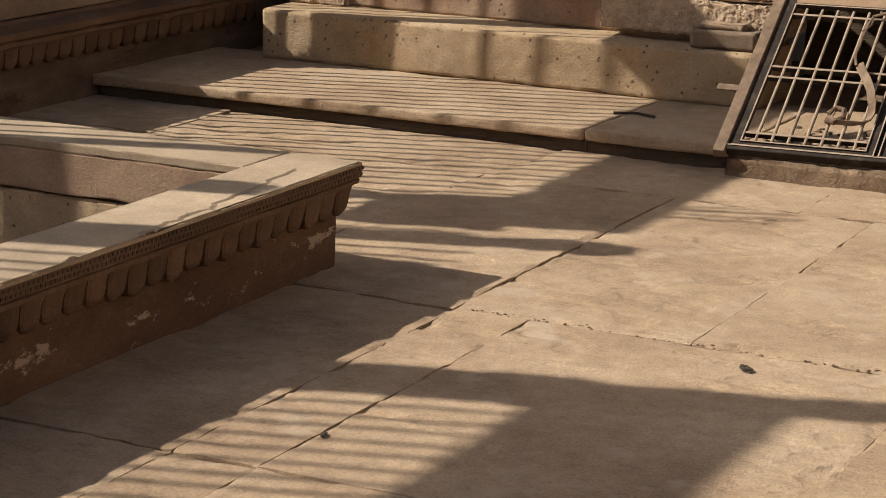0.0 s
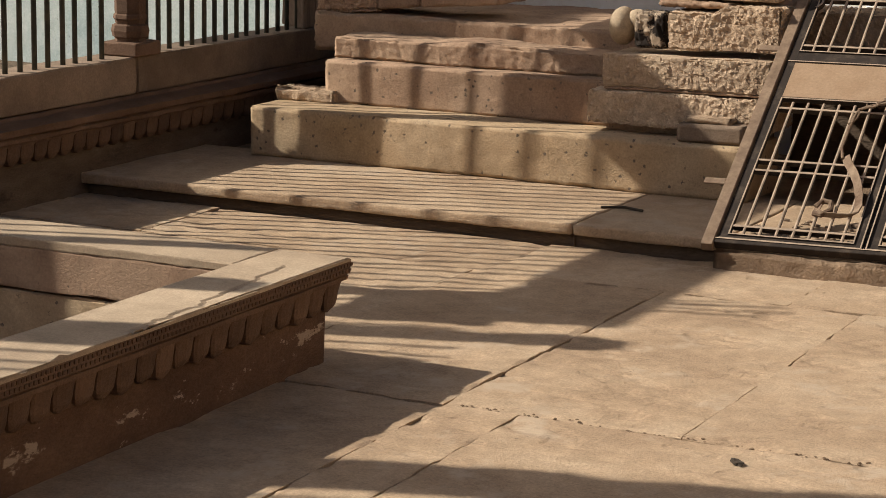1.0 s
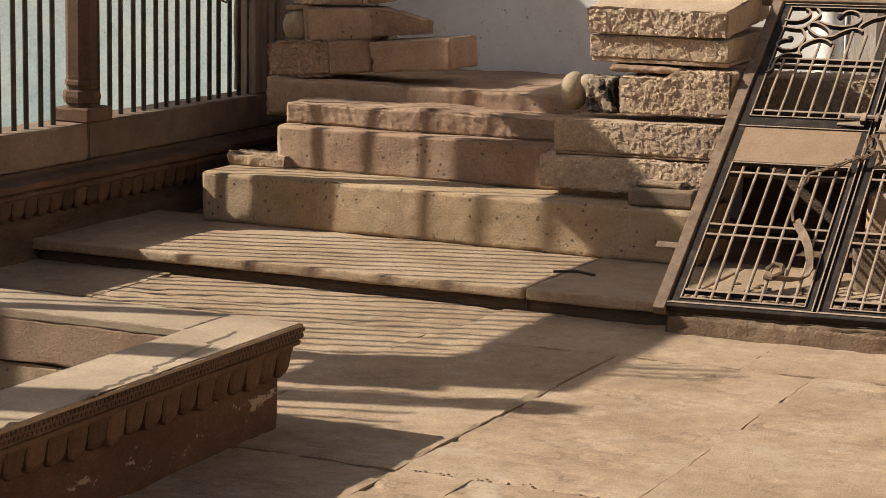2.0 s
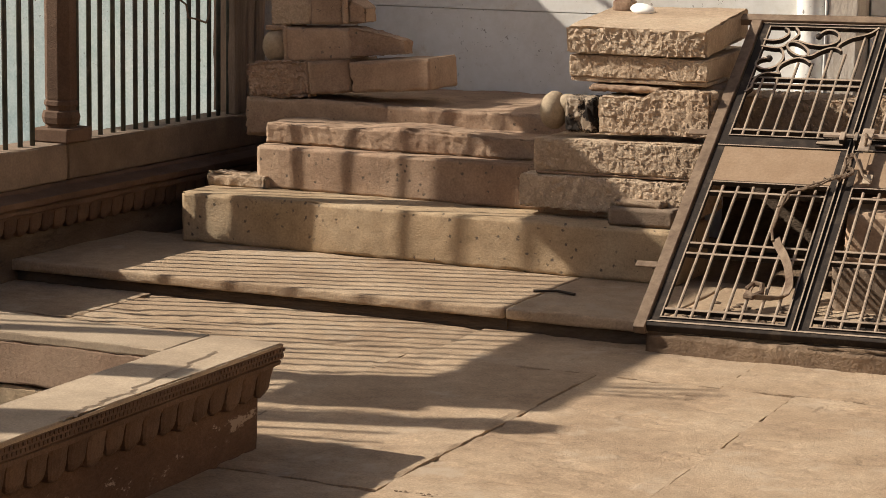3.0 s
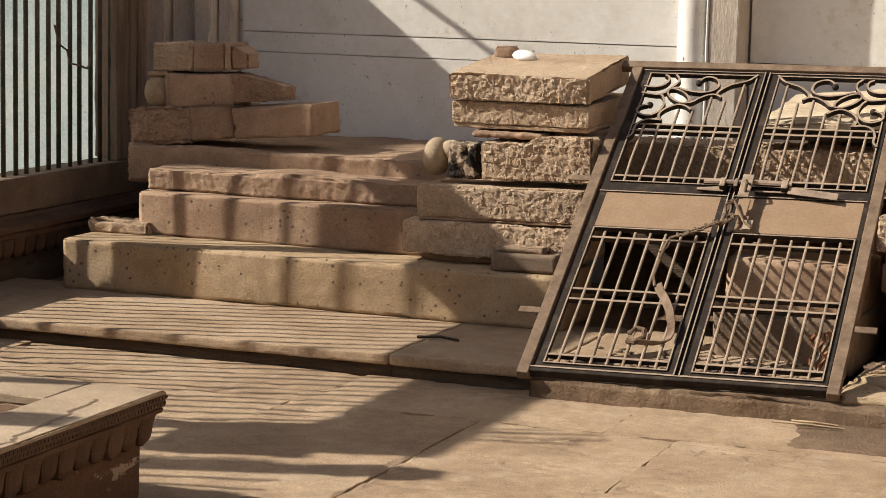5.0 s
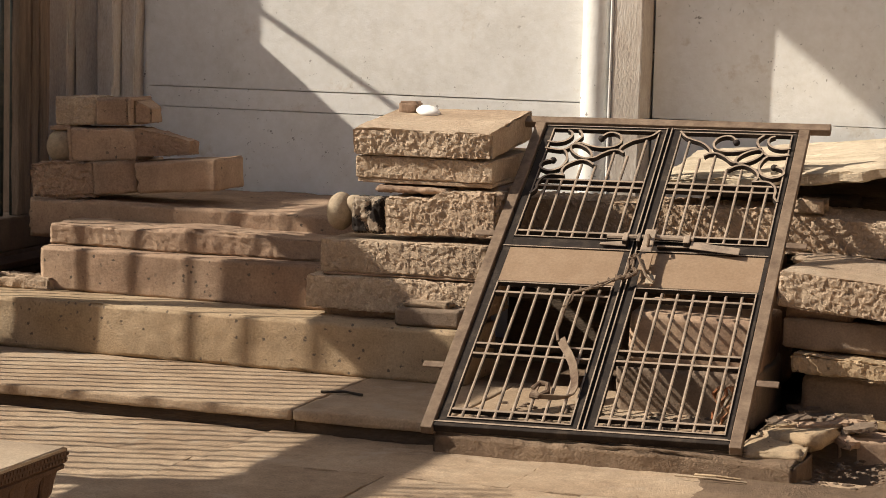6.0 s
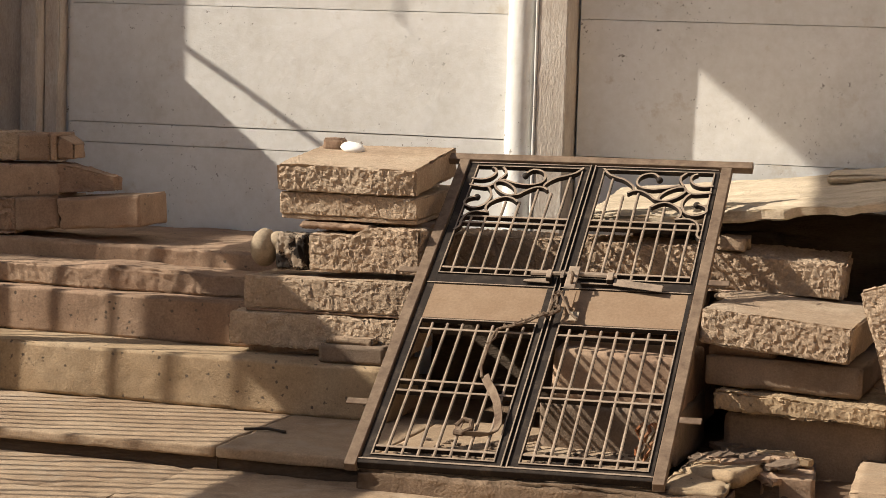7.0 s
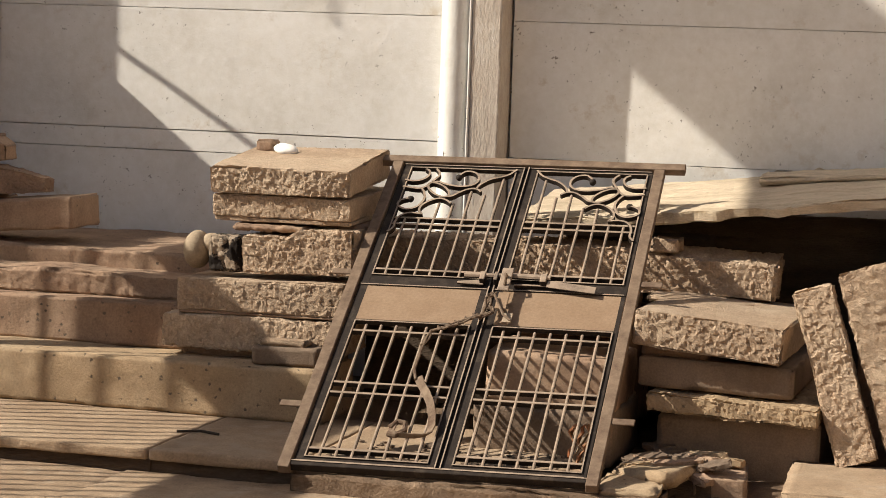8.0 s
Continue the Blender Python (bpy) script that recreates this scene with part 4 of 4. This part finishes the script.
def column(y, top):
    c = thing("stone_column", pose(FENCE_X, y, BEAM_TOP), "slim red-brown stone column with a moulded base", "column", "columns of the railing")
    part("base_block", stone(0.19, 0.19, 0.06, int(y * 10), cell=0.02, rough=0.003, chip=0.008), RED, c).location = (-0.095, -0.095, 0)
    bm = lathe(shaft_profile, 8)
    bmesh.ops.rotate(bm, verts=bm.verts, matrix=Matrix.Rotation(radians(22.5), 3, "Z"))
    part("shaft", bm, RED, c, "eight-sided worn shaft").location = (0, 0, 0.06)
    part("capital", stone(0.2, 0.2, top - BEAM_TOP - 1.48, int(y * 10) + 1, cell=0.04, rough=0.004), RED, c).location = (-0.1, -0.1, 1.48)


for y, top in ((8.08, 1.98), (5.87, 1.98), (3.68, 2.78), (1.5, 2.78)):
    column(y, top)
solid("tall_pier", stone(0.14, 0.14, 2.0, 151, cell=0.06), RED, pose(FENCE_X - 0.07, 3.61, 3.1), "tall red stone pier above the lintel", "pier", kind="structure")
rail_bar = finish(rod([(0, 0, 0), (0, 0, 1.46)], 0.0112), "bar")
short_bar = finish(rod([(0, 0, 0), (0, 0, 1.56)], 0.0112), "bar")
tall_bar = finish(rod([(0, 0, 0), (0, 0, 2.26)], 0.0112), "bar")


def railing(y0, y1, mesh, pitch=0.0935):
    r = thing("iron_railing", pose(FENCE_X, y0, BEAM_TOP), "dark iron railing of plain upright round bars", "railing", "railing bays")
    k = round((y1 - y0) / pitch)
    for i in range(k + 1):
        part("bar", mesh, RAILIRON, r).location = (0, (y1 - y0) * i / k + 0.005 * math.sin(i * 2.7), 0)


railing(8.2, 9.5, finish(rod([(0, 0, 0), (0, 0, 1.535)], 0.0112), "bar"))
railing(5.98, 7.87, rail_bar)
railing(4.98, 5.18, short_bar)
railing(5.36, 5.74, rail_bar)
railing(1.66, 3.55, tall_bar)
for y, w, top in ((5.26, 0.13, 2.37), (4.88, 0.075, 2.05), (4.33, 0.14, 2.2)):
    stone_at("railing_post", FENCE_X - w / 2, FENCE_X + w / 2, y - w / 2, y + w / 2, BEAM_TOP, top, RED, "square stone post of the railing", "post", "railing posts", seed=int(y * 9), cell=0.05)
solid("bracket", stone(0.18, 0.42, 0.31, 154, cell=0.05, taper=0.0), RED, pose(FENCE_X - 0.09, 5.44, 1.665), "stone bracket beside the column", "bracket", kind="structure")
# thin rods added out of sight; they fringe the shadow edge on the paving
rods = thing("fringe_shadow_rods", pose(FENCE_X, 5.85, 2.24), "unseen thin rods added on the lintel for a fringed shadow", "rod")
for dy, h, lean in ((-0.08, 0.34, 0.02), (-0.05, 0.22, -0.03), (-0.01, 0.4, 0.01), (0.03, 0.3, 0.04), (0.07, 0.38, 0.0), (0.1, 0.25, 0.03)):
    part("rod", rod([(0, dy, 0), (0.01, dy + lean * 0.5, h * 0.5), (0, dy + lean, h)], 0.009, 6), RUST, rods)
cable = thing("loose_cable", pose(FENCE_X, 9.62, 2.37), "loose cable strung from the pier", "cable")
part("strand", rod([(0, 0.0, 0.0), (0, -0.12, 0.07), (0, -0.3, 0.16), (0, -0.8, 0.32)], 0.014, 6), RUST, cable)
part("strand", rod([(0, -0.42, 2.05), (0.01, -0.39, 1.3), (0, -0.37, 1.15), (0.02, -0.37, 1.0)], 0.007, 6), RUST, cable)

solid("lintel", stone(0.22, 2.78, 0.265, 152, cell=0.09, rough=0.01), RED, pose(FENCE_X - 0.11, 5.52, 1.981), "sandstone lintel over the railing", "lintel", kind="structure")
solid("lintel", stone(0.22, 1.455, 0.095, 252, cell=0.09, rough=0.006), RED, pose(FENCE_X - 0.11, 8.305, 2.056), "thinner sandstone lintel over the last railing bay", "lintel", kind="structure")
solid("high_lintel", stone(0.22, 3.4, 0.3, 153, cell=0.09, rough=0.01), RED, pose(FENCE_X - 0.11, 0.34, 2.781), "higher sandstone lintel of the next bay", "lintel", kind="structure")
# upper wall and pier, added out of sight, bound the sunlit part of the back wall
solid("upper_wall", box(FENCE_X - 0.2, FENCE_X + 0.1, 7.0, 9.7, 4.47, 5.4), BLOCK, pose(0, 0, 0), "unseen upper wall added for its shadow on the back wall", "wall", kind="structure")
solid("upper_pier", box(FENCE_X - 0.12, FENCE_X + 0.08, 9.62, 9.8, 2.152, 4.465), BLOCK, pose(0, 0, 0), "unseen pier set for the upright shadow edge on the back wall", "pier", kind="structure")
timber = thing("timber_posts", pose(-5.66, 9.6, BEAM_TOP), "dark weathered timber posts at the end of the railing", "post")
for x0, x1, y in ((0.0, 0.035, 0.03), (0.05, 0.1, 0.0), (0.11, 0.15, 0.04), (0.165, 0.205, -0.11), (0.16, 0.2, -0.05), (0.165, 0.205, 0.02), (0.17, 0.21, 0.09), (0.16, 0.2, 0.16)):
    part("post", stone(x1 - x0, 0.06, 1.53, int(x0 * 100) + 160, cell=0.04, rough=0.004, chip=0.004), TIMBER, timber).location = (x0, y, 0)
solid("hanging_wire", rod([(-5.47, 8.95, 1.19), (-5.47, 8.99, 1.1), (-5.47, 9.06, 1.07), (-5.47, 9.08, 1.01), (-5.46, 9.14, 1.0), (-5.46, 9.22, 0.98), (-5.47, 9.26, 1.0), (-5.47, 9.28, 1.1)], 0.005, 5), RUST, pose(0, 0, 0), "loose wire caught on the railing", "wire")

# ---- loose things on the floor ----
def litter(name, x, y, s, label, z=0.004):
    bm = bmesh.new()
    bmesh.ops.create_icosphere(bm, subdivisions=3, radius=s / 2)
    for v in bm.verts:
        v.co = Vector((v.co.x, v.co.y * 0.5, max(v.co.z, -s * 0.1) * 0.3)) * (1 + 0.6 * noise.noise(v.co * 3.2 / s + Vector((x, y, 0))))
    return solid(name, bm, YELLOW if "pale" in label else DROPPING, pose(x, y, z, 0, 0, 30 * x), label, "litter")


litter("dry_dropping", -1.74, 5.2, 0.055, "dark dry dropping on the paving")
litter("dead_leaf", -2.38, 4.2, 0.03, "dark curled dead leaf on the paving")
solid("twig", rod([(-3.24, 7.93, 0.096), (-3.15, 7.95, 0.1), (-3.07, 7.93, 0.097)], 0.006, 6), DROPPING, pose(0, 0, 0), "short dark twig on the plinth", "twig")
litter("dry_husk", -1.63, 4.18, 0.03, "pale dry husk on the paving")

cl = thing("crumpled_cloth", pose(-1.69, 7.84, 0.09), "crumpled faded orange and cream striped cloth by the gate foot", "cloth")
for i, (mat, dx) in enumerate(((ORANGE, 0.0), (CLOTH, 0.014), (ORANGE, 0.03), (CLOTH, 0.043), (ORANGE, 0.056))):
    part("fold", strip([(dx + 0.012 * math.sin(j * 1.9 + i), 0.05 + 0.012 * math.cos(j * 1.3 + i), 0.004 + 0.022 * j) for j in range(8)], 0.03, 0.008, (0.3, 1, 0.2)), mat, cl)

# broken rubble beside the gate
rub = random.Random(5)
bm = bmesh.new()
for i in range(520):
    x, y = rub.uniform(-1.3, -0.6), rub.uniform(7.42, 8.72)
    s = rub.uniform(0.003, 0.009) * (1.6 if rub.random() < 0.12 else 1)
    r = bmesh.ops.create_icosphere(bm, subdivisions=1, radius=s)
    for v in r["verts"]:
        v.co = Vector((v.co.x * 1.3, v.co.y, v.co.z * 0.6)) * (1 + 0.5 * noise.noise(v.co * 60 + Vector((i, 0, 0)))) + Vector((x, y, s * 0.3))
for i in range(150):
    x, y = rub.uniform(-2.6, -1.62), rub.uniform(7.68, 8.1)
    s = rub.uniform(0.004, 0.012) * (1.8 if rub.random() < 0.15 else 1)
    r = bmesh.ops.create_icosphere(bm, subdivisions=1, radius=s)
    for v in r["verts"]:
        v.co = Vector((v.co.x * 1.4, v.co.y, v.co.z * 0.6)) * (1 + 0.5 * noise.noise(v.co * 60 + Vector((i, 3, 0)))) + Vector((x, y, 0.089 + s * 0.3))
solid("rubble", bm, SHADEBEAM, pose(0, 0, 0.0), "scattered stone chips and rubble on soil", "rubble", kind="stuff")
bm = stone(2.6, 1.75, 0.05, 171, cell=0.03, rough=0.004, chip=0.004, big=0.006)
for v in bm.verts:
    edge = 0.42 * (1 - min(1.0, max(0.0, v.co.x / 0.85))) + 0.06 * noise.noise(v.co * 3.1) + 0.03 * noise.noise(v.co * 11)
    v.co.z -= 0.16 * max(0.0, edge - 0.3 * v.co.y - 0.12) + 0.1 * math.exp(-((v.co.x - 0.77) / 0.13) ** 2 - ((v.co.y - 0.7) / 0.16) ** 2)
solid("soil_patch", bm, EARTH, pose(-1.98, 7.1, -0.042), "bare brown soil washed over the paving beside the gate", "soil", kind="structure", smooth=True)
crumbs = random.Random(11)
bm = bmesh.new()
for i in range(80):
    # crumbled stone along the crossing joint
    x = crumbs.uniform(-2.6, -1.45)
    y = 5.36 + 0.012 * noise.noise(Vector((x * 6, 0, 0))) + crumbs.gauss(0, 0.009)
    s = crumbs.uniform(0.0015, 0.0042)
    r = bmesh.ops.create_icosphere(bm, subdivisions=1, radius=s)
    for v in r["verts"]:
        v.co = Vector((v.co.x * 1.6, v.co.y, v.co.z * 0.7)) * (1 + 0.5 * noise.noise(v.co * 90 + Vector((i, 0, 0)))) + Vector((x, y, -0.002))
solid("joint_crumbs", bm, EARTH, pose(0, 0, 0), "brown crumbs of stone lying in the paving joint", "rubble", kind="stuff")
solid("straw", rod([(-1.72, 7.4, 0.016), (-1.6, 7.385, 0.02), (-1.47, 7.39, 0.016)], 0.004, 5), CREAM, pose(0, 0, 0), "thin pale straw stalk on the soil", "straw")
solid("straw", rod([(-1.66, 7.44, 0.016), (-1.58, 7.41, 0.024), (-1.5, 7.43, 0.016)], 0.005, 5), YELLOW, pose(0, 0, 0), "short broken straw stalk on the soil", "straw")

# ---- paving slabs ----
def paver(w, d, seed, worn):
    """A paving slab from 0 to w, d with its top at 0: crumbled edges (worn: how far, for the four sides), shallow flaked terraces, soft hollows."""
    cell, sd = 0.0135, Vector((seed * 3.7, seed * 1.9, seed))
    nx, ny = max(2, round(w / cell)), max(2, round(d / cell))
    verts, faces = [], []
    for j in range(ny + 1):
        for i in range(nx + 1):
            x, y = w * i / nx, d * j / ny
            q = Vector((x, y, 0)) + sd
            z = 0.0022 * noise.noise(q * 1.7) + 0.0009 * noise.noise(q * 7)
            # flaked layers, drawn out along the bed
            lay = noise.noise(Vector((q.x * 3.0, q.y * 6.5, seed))) + 0.5 * noise.noise(Vector((q.x * 11, q.y * 21, seed)))
            z -= 0.003 * min(1.0, max(0.0, (lay - 0.12) * 12)) + 0.0026 * min(1.0, max(0.0, (lay - 0.42) * 12)) + 0.0022 * min(1.0, max(0.0, (0.5 * noise.noise(q * 19) + lay - 0.55) * 9))
            sides = []
            for dist, reach in ((x, worn[0]), (w - x, worn[1]), (y, worn[2]), (d - y, worn[3])):
                r = reach * (0.35 + 1.3 * max(0.0, noise.noise(q * 4.3) + 0.6 * noise.noise(q * 17)))
                sides.append(max(0.0, 1 - (dist + 0.011) / max(r, 1e-4)))
            e = max(sides)
            z -= 0.0085 * e ** 0.8
            verts.append((x, y, z))
    row = nx + 1
    for j in range(ny):
        for i in range(nx):
            a = j * row + i
            faces.append((a, a + 1, a + row + 1, a + row))
    # skirt down into the joint
    rim = [i for i in range(row)] + [j * row + nx for j in range(1, ny + 1)] + [ny * row + i for i in range(nx - 1, -1, -1)] + [j * row for j in range(ny - 1, 0, -1)]
    base = len(verts)
    verts += [(verts[k][0], verts[k][1], -0.05) for k in rim]
    for k in range(len(rim)):
        m = (k + 1) % len(rim)
        faces.append((rim[m], rim[k], base + k, base + m))
    me = bpy.data.meshes.new("slab")
    me.from_pydata(verts, [], faces)
    return me


paving = thing("floor", pose(0, 0, 0), "worn warm sandstone paving slabs with crumbled joints", "floor", kind="structure")
part("bedding", box(-3.34, 6.0, -12.0, 7.6, -0.68, -0.02), EARTH, paving, "sandy joint bedding")
part("bedding", box(-5.42, -3.342, 5.45, 7.6, -0.68, -0.02), EARTH, paving)
slabs = []
for x0, x1 in ((-5.42, -4.4), (-4.4, -3.345), (-3.345, -2.632), (-2.632, -1.945), (-1.945, -1.2), (-1.2, -0.4), (-0.4, 0.5), (0.5, 1.4)):
    slabs.append((x0, x1, 5.36, 7.03))
for x0, x1 in ((-5.42, -4.75), (-4.75, -3.3), (-3.3, -2.2), (-2.2, -1.1), (-1.1, 0.2), (0.2, 1.4)):
    slabs.append((x0, x1, 7.03, 7.6))
for x0, x1 in ((-3.4, -2.62), (-2.62, -2.4), (-2.4, -1.3), (-1.3, -0.2), (-0.2, 1.4)):
    for y0, y1 in ((0.8, 2.4), (2.4, 3.95), (3.95, 5.36)):
        slabs.append((x0, x1, y0, y1))
for i, (x0, x1, y0, y1) in enumerate(slabs):
    if x0 < -3.4 and y1 < 5.4:
        continue
    gap = {-2.632: 0.007, -1.945: 0.0035, -3.345: 0.004, -2.62: 0.0035, -2.4: 0.0035}.get(x1, 0.002)
    back = 0.005 if y1 in (5.36, 7.03) else 0.003
    worn = [0.016, 0.03 if x1 == -2.632 else 0.016, 0.06 if y0 == 5.36 else 0.022, 0.05 if y1 == 5.36 else 0.022]
    s = part("slab", paver(x1 - x0 - gap, y1 - y0 - back, 200 + i, worn), PAVING, paving)
    s.location = (x0 + 0.0008, y0 + 0.001, 0.0015 * (i % 3) - 0.001)
for x0, x1, y0, y1 in ((-3.34, 6.0, -12.0, 0.79), (1.41, 6.0, 0.8, 7.6)):
    part("slab", box(x0, x1, y0, y1, -0.0199, 0.0), PAVING, paving)
